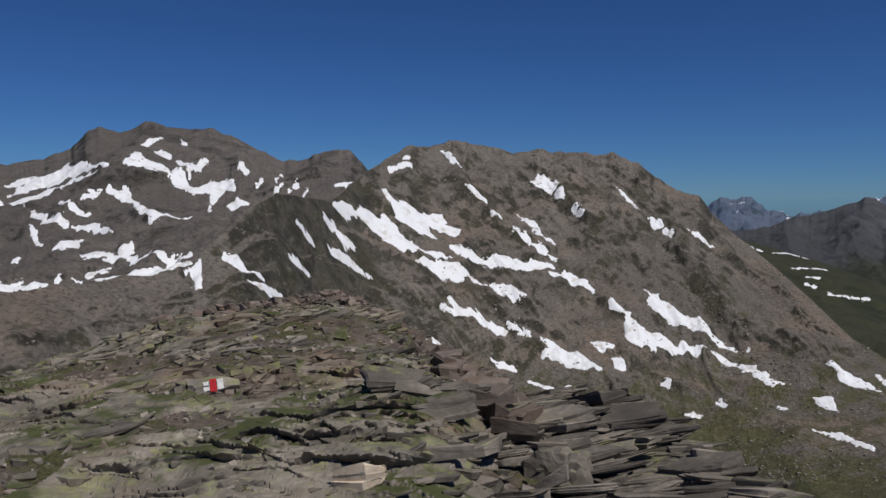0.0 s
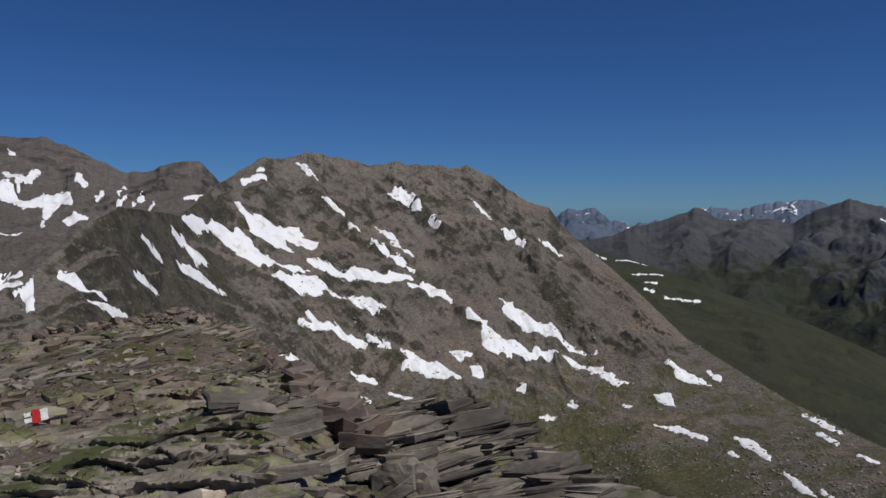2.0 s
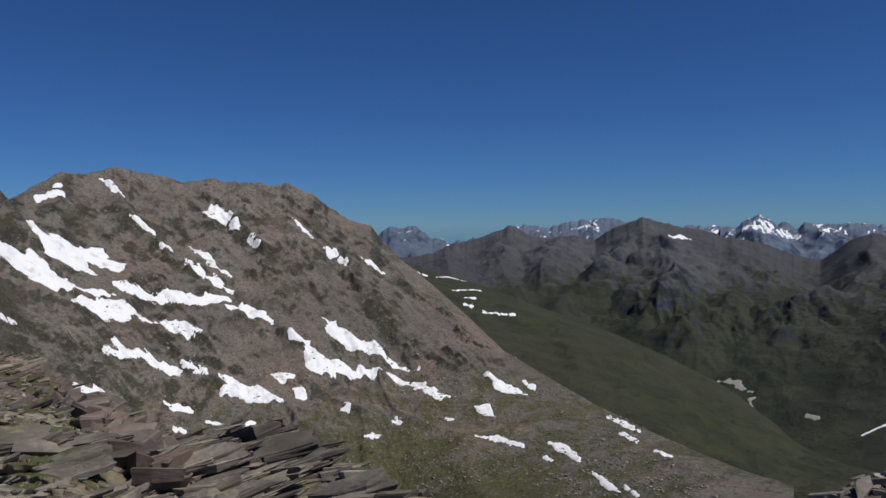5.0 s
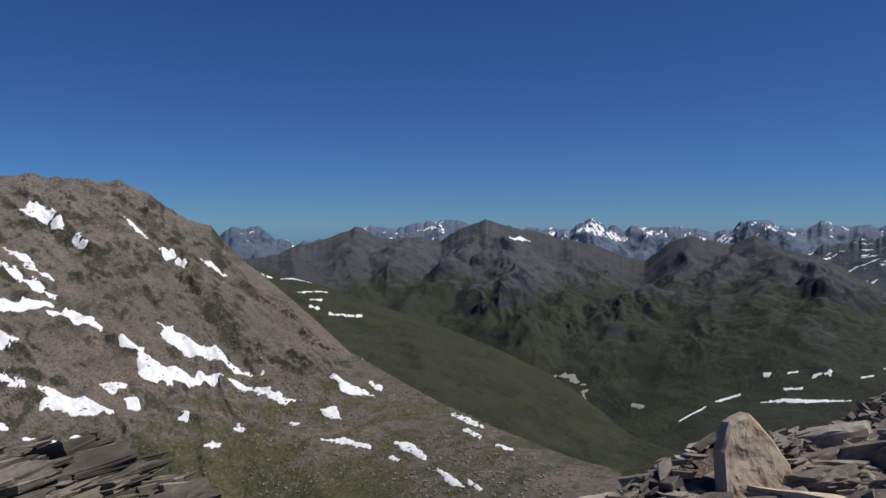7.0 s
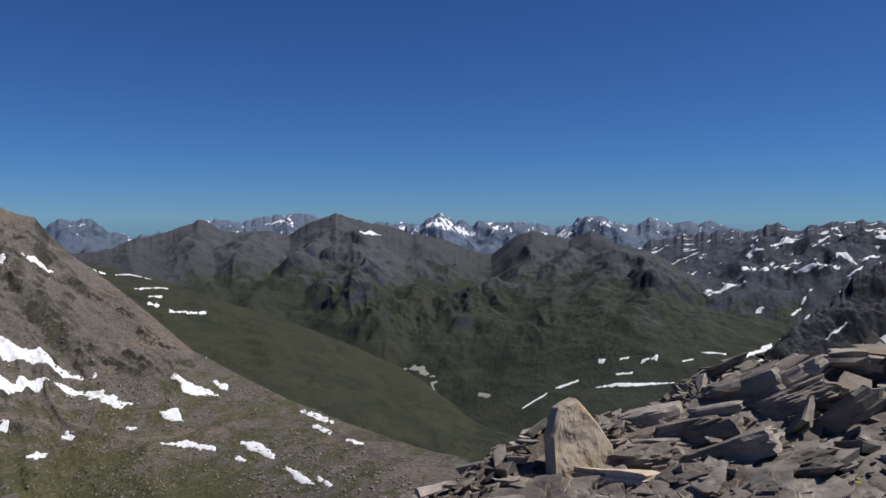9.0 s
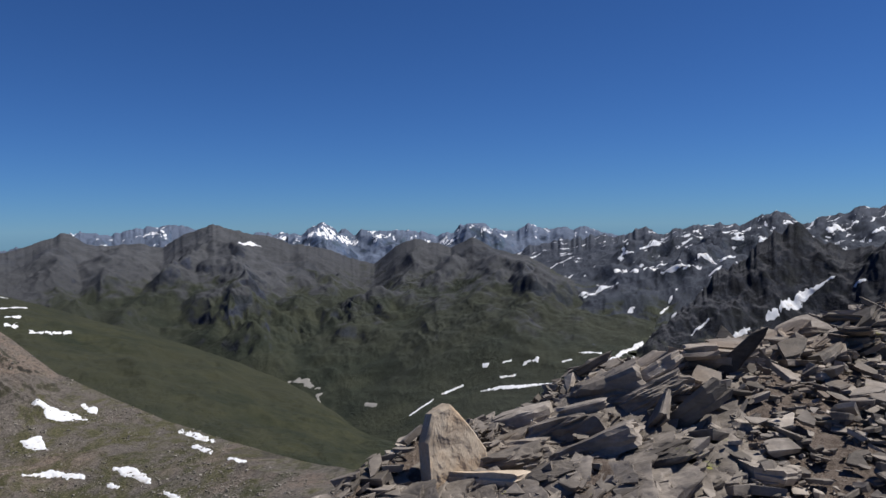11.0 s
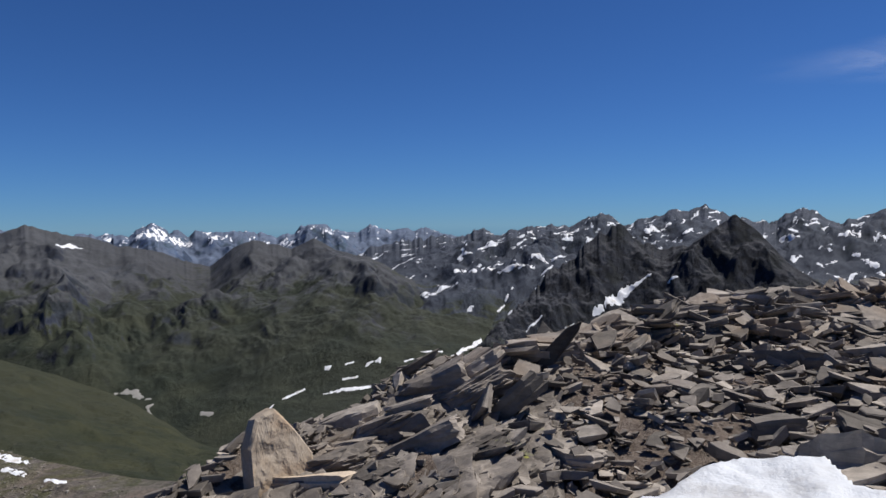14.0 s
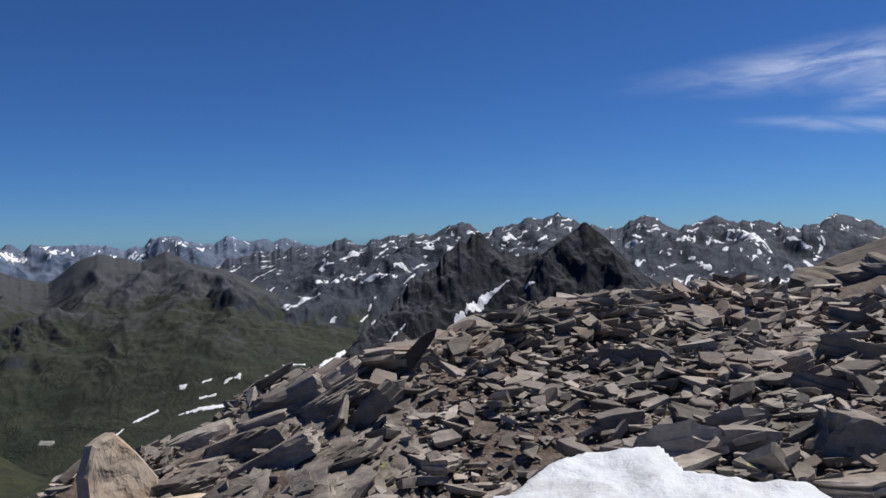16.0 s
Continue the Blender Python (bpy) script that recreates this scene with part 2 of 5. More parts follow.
        keep = np.clip(np.abs(s - 1) * 5, 0.12, 1) * np.clip(s * 4 + 0.4, 0.2, 1)
        if self.band:
            keep = keep * np.clip(s * 2.6, 0.1, 1) * self.band
        if self.calm:
            keep = keep * np.interp(az, self.calm, (1.0, 0.2))
        along = az * dc / 57.3 / self.size
        warp = 0.35 * value(x / self.size, y / self.size, self.seed + 9)
        long = (dc - df) / self.size * self.stretch
        g = fbm(along + self.shear * s + warp, s * long + warp, 4, self.seed, 0.48, True)
        for ca, cd, wide, tall in self.cliffs:
            w = np.exp(-((az - ca) / wide) ** 2 - ((d - cd) / tall) ** 2)
            g = g + w * 1.1 * fbm(along * 4.2 + s * 2.5 + 0.9 * warp, s * long * 3.0 + along, 4, self.seed + 3, 0.5, True)
        z = z + relief * keep * (self.gully * g + self.rough * fbm(x / self.size * 2, y / self.size * 2, 6, self.seed + 20, 0.55))
        if self.crag:
            rib = np.clip(lift / 5.0, 0, 1) * 0.5 if ribs and self.spurs else 0.0
            where = np.clip(fbm(x / 75, y / 75, 3, self.seed + 60) * 1.9 - 0.5, 0, 1)
            where = np.maximum(where, 0.75 * np.exp(-((s - 0.9) / 0.09) ** 2) * np.clip((az - 1) / 5, 0, 1) * np.clip((24 - az) / 5, 0, 1))
            where = np.maximum(where, rib)
            z = z + relief * self.crag * where * np.clip(s * 6, 0, 1) * np.clip((1 - s) * 14, 0, 1) * np.clip((az + 12) / 6, 0, 1) * (0.35 + fbm(x / 16 + z / 22, y / 16 - z / 22, 4, self.seed + 70, 0.55, True))
        z = np.where(s < 1, np.minimum(z, zc * d / dc - 0.03 * (dc - d)), z)
        return z + EYE_Z

    def build(self, name, nu, nv, material, label, kind="", category="mountain"):
        az = np.linspace(self.c[0, 0], self.c[-1, 0], nu)
        s = np.concatenate([np.linspace(0, 1, nv), 1 + np.linspace(0.02, 1, nv // 5) ** 1.5 * 0.5])
        A, S = np.meshgrid(az, s)
        dc, zc, df, zf = self.lines(A)
        D = df + (dc - df) * S
        Z = self.height(A, D)
        co = np.stack([D * np.sin(np.radians(A)), D * np.cos(np.radians(A)), Z], -1).reshape(-1, 3)
        ob = grid_mesh(name, co, len(s), nu, material)
        return tagged(ob, label, category, kind=kind)


def grid_mesh(name, co, rows, cols, material):
    i = (np.arange(rows - 1)[:, None] * cols + np.arange(cols - 1)[None, :]).ravel()
    quads = np.stack([i, i + 1, i + cols + 1, i + cols], -1)
    me = bpy.data.meshes.new(name)
    me.vertices.add(len(co))
    me.vertices.foreach_set("co", co.astype(np.float32).ravel())
    me.loops.add(quads.size)
    me.loops.foreach_set("vertex_index", quads.astype(np.int32).ravel())
    me.polygons.add(len(quads))
    me.polygons.foreach_set("loop_start", np.arange(0, quads.size, 4, dtype=np.int32))
    me.polygons.foreach_set("use_smooth", np.ones(len(quads), dtype=bool))
    me.update(calc_edges=True)
    me.materials.append(material)
    return new(name, me)


MAIN = [
    (-33.6, -7.44, 330), (-30.7, -6.13, 340), (-26.3, -5.71, 360), (-18.5, -4.84, 400), (-16.1, -2.62, 430), (-14, -0.68, 460), (-12.4, 0.27, 480),
    (-10.3, -0.07, 520), (-8.4, 0.05, 580), (-5.6, 2.09, 720), (-2.6, 3.63, 780), (0.6, 4.43, 820), (2.1, 4.16, 830), (3.8, 3.73, 840),
    (5.3, 3.25, 850), (7.3, 3.57, 860), (11.4, 3.09, 880), (12.9, 3.19, 880), (14.7, 2.46, 880), (15.9, 1.53, 880), (17.5, 0.57, 880),
    (19, 0.03, 880), (19.8, -1.19, 880), (21.1, -2.28, 870), (23.3, -4.24, 850), (24.9, -5.71, 800), (26.6, -7.45, 760), (29.1, -9.63, 720),
    (32.5, -11.52, 660), (36, -13.4, 600), (39.9, -15.05, 540), (44.7, -16.88, 470), (49.7, -18.59, 400),
]
SHOULDER = [
    (-33.5, -5.28, 600), (-30.7, -4.9, 620), (-27.3, -4, 640), (-23.8, -3.46, 660), (-20.8, -2.13, 680), (-17.6, -1.48, 690), (-14.9, -1.18, 700),
    (-12.4, -0.36, 700), (-9.5, -0.8, 700),
]
LEFT = [
    (-36.4, 1.53, 1700), (-30.4, 2.31, 1700), (-27.9, 2.62, 1700), (-26.2, 3.34, 1700), (-25.3, 4.36, 1700), (-24.4, 5.08, 1700), (-23, 4.63, 1700),
    (-22.2, 4.92, 1700), (-21.4, 5.34, 1700), (-19, 5.01, 1700), (-16.5, 4.91, 1680), (-15.1, 4.41, 1650), (-13.9, 3.73, 1600), (-12.1, 3, 1560),
    (-10.7, 2.84, 1530), (-9.4, 3.23, 1500), (-8.1, 3.57, 1500), (-6.9, 3.45, 1480), (-6, 2.6, 1460), (-5.4, 1.75, 1450), (-3.9, 0.46, 1430),
   
]
GREEN = [
    (19.2, -2.52, 1750), (22.4, -3.21, 1700), (24.9, -3.89, 1700), (28.3, -4.93, 1650), (31.7, -6.28, 1600), (35.6, -7.61, 1560), (39.1, -8.9, 1530),
    (42.5, -10.36, 1500), (45.5, -11.76, 1400), (47.6, -13.33, 1250), (49.3, -15.08, 1100), (51.8, -16.12, 1000), (57.7, -16.77, 900),
   
]
MID = [
    (20, -2.53, 2300), (22.9, -2.29, 2400), (24.9, -1.68, 2450), (26.6, -1.27, 2500), (28.3, -0.52, 2550), (30, -0.31, 2600), (31.7, -1.1, 2650),
    (33.5, -0.9, 2650), (36.1, -1.13, 2650), (37.8, -0.27, 2600), (39.5, 0.45, 2550), (41.3, -0.08, 2600), (43.4, -0.52, 2650), (45.5, -1.17, 2700),
    (48, -1.6, 2700), (50.1, -2.44, 2750), (51.3, -2.72, 2750), (52.9, -1.59, 2600), (54.5, -0.97, 2600), (56, -1.3, 2650), (57.2, -1.78, 2650),
    (58.9, -1.13, 2550), (60.5, -1.95, 2500), (61.9, -2.21, 2500), (63, -2.33, 2450), (65, -3.45, 2400), (67.8, -4.71, 2300), (71.2, -6.12, 2200),
    (75.4, -7.56, 2000), (79.7, -8.54, 1900),
]
RIGHT = [
    (60.2, -2.3, 3100), (62.2, -1.96, 3150), (64.6, -1.21, 3200), (67.1, -0.87, 3250), (69.6, -0.94, 3300), (71.8, -0.36, 3300), (73, -0.61, 3300),
    (75.2, -0.23, 3300), (77.4, -0.29, 3300), (79.5, 0.18, 3300), (80.8, 0.57, 3300), (82.1, -0.19, 3300), (83.4, -0.1, 3300), (84.5, 0.18, 3250),
    (86, 0.78, 3200), (87.7, 1.33, 3200), (89.4, 0.69, 3200), (91.1, 0, 3200), (93.5, -0.48, 3200), (95.9, -1.58, 3200), (98.6, -2.85, 3200),
   
]
DARK = [
    (71.1, -9.09, 1250), (72.8, -7.89, 1300), (75, -5.84, 1350), (76.8, -3.74, 1400), (79.5, -1.64, 1450), (81.9, -0.15, 1500), (82.9, -0.95, 1500),
    (84.7, -1.98, 1500), (86.4, -1.64, 1500), (88.5, -0.74, 1500), (90.1, 0.16, 1500), (91.5, -0.98, 1480), (93.1, -2.78, 1450), (93.9, -3.63, 1420),
    (96.6, -5.3, 1400), (100.5, -6.49, 1350),
]
FRIGHT = [
    (88.5, -0.57, 3800), (90.2, -0.19, 3800), (92.3, -0.03, 3800), (93.9, 0.64, 3800), (95.2, 0.52, 3800), (96.7, -0.35, 3800), (97.9, 0.24, 3800),
    (99.4, 0.8, 3700), (100.2, 0.17, 3700), (101.9, 0.32, 3700), (103.2, -0.11, 3750), (104.6, -0.15, 3800), (106, 0, 3800), (107.2, 0.39, 3800),
    (108.4, -0.06, 3800), (109.9, -0.3, 3800), (113.4, -0.57, 3800),
]
FAR = [
    (18.5, -1.39, 3600), (19.5, -0.78, 3600), (20.1, -0.29, 3600), (20.7, -0.08, 3600), (21.7, -0.17, 3600), (22.5, -0.18, 3600), (23.7, -1.03, 3700),
    (25.8, -1.18, 3800), (27.5, -1.07, 4000), (30, -0.23, 4200), (30.9, -0.1, 4300), (32.6, -0.24, 4400), (35.2, 0.17, 4500), (37.4, 0.29, 4500),
    (39.1, -0.06, 4500), (43.8, -0.52, 4500), (44.9, -0.31, 4500),
]
PEAKS = [
    (44.9, -0.31, 4500), (45.9, -0.61, 4500), (46.8, 0.11, 4500), (47.7, 0.48, 4450), (48.6, -0.28, 4500), (48.9, 0.01, 4500), (49.9, -0.52, 4500),
    (50.4, -0.08, 4500), (51.2, -0.37, 4500), (52.6, -0.22, 4500), (54.4, -0.16, 4500), (56.1, -0.53, 4500), (57.4, -0.57, 4500), (58, 0.3, 4500),
    (58.8, 0.4, 4450), (59.7, 0.17, 4500), (60.3, -0.33, 4500), (62.3, -0.51, 4500), (63.1, 0.09, 4500), (64.3, -0.28, 4500), (66.3, -0.42, 4500),
    (67.6, -0.24, 4500), (69, -0.84, 4500), (72.2, -1.01, 4500), (75.6, -1.11, 4500),
]

MAIN_FOOT = [(-34, -20, 170), (-20, -21, 220), (-8, -24, 330), (5, -25, 420), (20, -25, 420), (35, -25, 340), (50, -25, 230)]
main = Mountain(MAIN, MAIN_FOOT, 1.35, 4, 1.6, 5, 80, 3, 3.6, None, 0.42, 0.4, 1.5, (20, 30), 0.5, 4.5, 3.0)
main.spur(9, 0.75, (0.4, 4.3), (2.1, 0.87), (4.3, -1.94), (6.4, -3.88))
main.spur(12, 0.8, (7.9, 3.47), (9.8, 0.4), (11.5, -2.57), (12.8, -5.1))
main.spur(15, 0.8, (13.1, 2.98), (16.0, -0.87), (18.8, -4.97), (22.7, -8.46), (28.2, -11.15))
main.spur(8, 0.9, (3.8, 3.64), (5.1, 1.71), (5.3, -0.86))
main.spur(5, 0.6, (-12.0, -0.1), (-7.8, -2.09), (-3.5, -3.85), (-1.6, -5.17))
main.spur(7, 0.8, (2.1, -6.48), (6.0, -8.4), (9.5, -10.25))
main.spur(7, 0.8, (12.0, -10.6), (15.8, -12.5), (19.0, -13.9))
main.spur(6, 0.8, (6.9, -5.6), (11.6, -7.87), (14.5, -8.84))
main.spur(9, 0.8, (16.7, 0.9), (20.3, -2.9), (23.8, -5.9), (27.1, -9.1))
main.spur(5, 0.8, (-2.6, 3.6), (-4.3, 1.32), (-3.5, 0.25))
main.build("mountain", 900, 230, M_MAIN, "grey brown rocky mountain with scree slopes and old snow")
shoulder = Mountain(SHOULDER, [(-34, -12, 420), (-9, -10, 480)], 1.2, 5, 2.0, 8, 70, 5, -1.0)
shoulder.build("mountain", 260, 80, M_LEFT, "dark brown rocky ridge below a higher peak")
left = Mountain(LEFT, [(-37, -9, 760), (-3, -8, 800)], 1.35, 9, 3.0, 15, 230, 7, 0.6, spike=4)
left.spur(25, 0.7, (-21.7, 5.0), (-23.6, 2.07), (-26.5, -0.27), (-28.6, -1.77))
left.spur(20, 0.7, (-16.7, 4.6), (-18.7, 2.12), (-22.5, 0.9))
left.spur(20, 0.7, (-8.2, 3.3), (-10.3, 1.33), (-13.2, 0.07))
left.build("mountain", 460, 160, M_LEFT, "dark rocky peak with a snow streaked bowl")
green = Mountain(GREEN, [(19, -20, 560), (58, -22, 520)], 1.0, 7, 1.0, 7, 190, 11, 0.8)
green.build("valley_slope", 380, 150, M_GREEN, "dark green grassy alpine slope above the valley", category="hillside")
MID_CLIFFS = ((38.8, -7.0, 1.2, 90), (41.4, -7.8, 1.6, 90), (44.9, -8.6, 1.8, 100), (49.0, -7.6, 1.3, 90), (51.6, -7.3, 1.4, 90), (55.2, -9.2, 1.9, 80))
mid = Mountain(MID, [(20, -9, 1500), (40, -13.5, 1500), (46, -14.2, 1450), (50, -17, 1150), (60, -18, 1000), (72, -15, 900), (80, -13, 900)], 1.2, 14, 5, 22, 360, 13, 0.5, 0.8, 1.0, spike=5, cliffs=MID_CLIFFS)
mid.spur(70, 0.8, (39.4, 0.3), (37.3, -2.66), (35.7, -4.81), (34.0, -6.37))
mid.spur(90, 0.75, (39.4, 0.3), (41.0, -2.24), (41.6, -4.58), (41.0, -6.32), (42.6, -7.77), (44.3, -9.5))
mid.spur(60, 0.75, (29.2, -0.5), (29.0, -2.7), (30.2, -4.71))
mid.spur(60, 0.75, (33.5, -1.0), (32.7, -3.04), (31.9, -4.75))
mid.spur(75, 0.62, (54.5, -1.1), (54.0, -2.9), (52.4, -4.5), (50.4, -5.6), (48.7, -7.46), (47.2, -9.77))
mid.spur(60, 0.6, (45.8, -1.4), (47.4, -3.28), (46.7, -5.17), (45.8, -6.9))
mid.spur(80, 0.65, (58.9, -1.3), (57.7, -3.08), (55.8, -4.79))
mid.spur(100, 0.5, (58.9, -1.3), (62.5, -3.02), (64.0, -4.89), (62.0, -6.86))
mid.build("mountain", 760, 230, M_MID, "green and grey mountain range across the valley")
right = Mountain(RIGHT, [(60, -9, 1500), (80, -10, 1400), (99, -9, 1500)], 1.5, 12, 8, 18, 330, 17, 1.2, None, 0.9, spike=15)
right.spur(140, 0.5, (80.8, 0.44), (78.5, -1.31), (76.2, -3.02), (73.9, -4.16))
right.spur(120, 0.5, (87.7, 1.1), (84.6, 0.04), (80.8, -1.9), (75.9, -4.46))
right.spur(120, 0.5, (75.7, -0.3), (73.3, -1.54), (71.3, -2.98))
right.spur(90, 0.6, (87.7, 1.1), (86.2, -0.81), (84.6, -1.92))
right.build("mountain", 520, 140, M_RIGHT, "jagged range tinted haze blue and streaked with snow")
dark = Mountain(DARK, [(71, -12.5, 1120), (80, -11.5, 1230), (100, -11, 1200)], 1.5, 8, 4, 9, 150, 19, 1.4, None, 1.3, 0.75, 1.5, None, 0.6, spike=9)
dark.spur(40, 0.8, (81.8, -0.3), (79.6, -3.32), (77.3, -5.9), (74.4, -7.63))
dark.spur(35, 0.8, (81.8, -0.3), (83.5, -2.34), (84.6, -4.16))
dark.spur(55, 0.75, (90.0, 0.0), (88.0, -1.65), (86.7, -3.31), (85.7, -5.26))
dark.spur(35, 0.8, (90.0, 0.0), (90.9, -1.93), (90.3, -4.37))
dark.spur(30, 0.8, (90.0, 0.0), (92.3, -2.2), (93.1, -4.32))
dark.build("mountain", 420, 150, M_DARK, "double horned dark rock mountain with shade in its colour")
fright = Mountain(FRIGHT, [(88, -9, 1600), (114, -9, 1600)], 1.5, 14, 8, 24, 330, 23, 0.5, None, 0.9, spike=15)
fright.spur(120, 0.6, (94.0, 0.6), (94.7, -0.62), (95.9, -2.19))
fright.spur(140, 0.6, (99.2, 0.7), (97.9, -0.65), (97.0, -1.93))
fright.spur(120, 0.6, (99.4, 0.7), (101.0, -0.8), (102.0, -2.2))
fright.spur(120, 0.6, (107.2, 0.3), (106.0, -0.9), (105.0, -2.0))
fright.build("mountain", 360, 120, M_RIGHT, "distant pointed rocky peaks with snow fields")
far = Mountain(FAR, [(18, -6, 2300), (30, -4, 3200), (46, -4, 3300)], 1.4, 22, 7, 50, 330, 29, spike=11)
far.build("mountain", 340, 70, M_FAR, "distant rocky range tinted haze blue")
peaks = Mountain(PEAKS, [(45, -4, 3300), (76, -4, 3300)], 1.4, 22, 7, 50, 330, 31, spike=11)
peaks.spur(120, 0.7, (47.7, 0.45), (47.4, -0.5), (46.9, -1.3))
peaks.spur(120, 0.7, (58.6, 0.35), (59.0, -0.5), (59.6, -1.2))
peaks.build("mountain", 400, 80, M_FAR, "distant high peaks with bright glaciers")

EDGE = [
    (-180, -0.5, 9), (-35.5, -0.34, 9), (-30, -0.98, 12), (-24.2, -1.92, 18), (-18.7, -2.28, 24), (-8.2, -2.34, 27), (-6.1, -2.61, 27),
    (-3.9, -2.6, 23), (-1.8, -1.63, 15), (0.8, -0.39, 9), (3.2, -0.01, 6.5), (8.8, 0.34, 5.3), (13.4, 0.37, 5.1), (15.6, 0.37, 4.7),
    (19.8, 0.39, 4.2), (23, 0.41, 3.8), (24.1, 0.46, 3.6), (43.8, 0.31, 3.9), (46.6, 0.31, 4.2), (52.2, 0.33, 4.7), (56.2, 0.33, 5.1),
    (62, 0.34, 5.4), (67.3, 0.52, 6), (73, 0.57, 6.3), (75.5, 0.58, 6.6), (82.1, 0.65, 7.5), (90.3, 0.83, 9), (100.7, 0.81, 10), (103.2, 0.68, 11),
    (104.4, 0.65, 12.5), (109.1, 1.11, 16), (113.2, 1.23, 19),
]
EDGE = np.array(EDGE)


RIM_Z = EDGE[:, 1] - np.clip(1.6 - EDGE[:, 2] / 15, 0, 1) * 0.13
RIM_Z = np.where(EDGE[:, 2] > 4.6, np.clip(RIM_Z - 0.12, 0.02, 0.24), RIM_Z)
RIM_Z = np.where(EDGE[:, 0] < 10, RIM_Z + (0.27 - RIM_Z) * np.clip((EDGE[:, 2] - 5.5) / 3, 0, 1), RIM_Z)
RIM = (np.minimum(4.6, EDGE[:, 2] - 0.15), RIM_Z)


def summit(az, d):
    """The summit's ground: nearly level to an edge, then falling to the valley floor."""
    a = (az + 180) % 360 - 180
    de = np.interp(a, EDGE[:, 0], EDGE[:, 2])
    ze = np.interp(a, EDGE[:, 0], EDGE[:, 1])
    ze = ze - np.clip(1.6 - de / 15, 0, 1) * 0.13
    rim, zr = soft(a, EDGE[:, 0], RIM[0], 1.6), soft(a, EDGE[:, 0], RIM[1], 1.6)
    t = np.clip((d - rim) / np.maximum(de - rim, 0.2), 0, 1)
    t = t ** np.where(a < 4, 1.35, 0.8)
    z = np.where(d < rim, zr * np.clip(d / rim, 0, 1) ** 1.5, zr + (ze - zr) * t)
    over = np.clip(d - de, 0, None)
    fall = np.where(over < 330, 0.62 * over, 0.62 * 330 + np.clip(over - 330, 0, 900) * 0.28)
    z = z - fall + np.clip((d - 3000) / 1900, 0, 1) ** 2 * 320
    x, y = d * np.sin(np.radians(az)), d * np.cos(np.radians(az))
    near = np.clip(d / 6, 0.2, 1)
    z = z + near * (0.12 * fbm(x / 1.6, y / 1.6, 5, 51, 0.55) + np.clip(d / 60, 0, 8) * fbm(x / 30, y / 30, 4, 53))
    return z


az = np.concatenate([np.linspace(-180, -46, 60), np.linspace(-45, 120, 460), np.linspace(121, 180, 30)])
dist = np.concatenate([[0.0005], np.geomspace(0.6, 40, 150), np.geomspace(42, 4950, 70)])
A, D = np.meshgrid(az, dist)
Z = summit(A, D)
co = np.stack([D * np.sin(np.radians(A)), D * np.cos(np.radians(A)), Z], -1).reshape(-1, 3)
ground = tagged(grid_mesh("ground", co, len(dist), len(az), M_GROUND), "stony mountain ground falling to a green valley floor", "ground", kind="structure")


# ---- old snow ----
def snow_mat():
    k = Mat("old snow", 0.6)
    dirt = k.ramp(k.noise(0.09, 7, 0.65), 0.52, 0.72)
    c = k.mix(dirt, (0.7, 0.71, 0.74), (0.5, 0.46, 0.42))
    k.bump(k.noise(0.5, 5, 0.6), 0.4, 0.5)
    return k.color(c)


M_SNOW = snow_mat()
SNOW_SEED = [200]


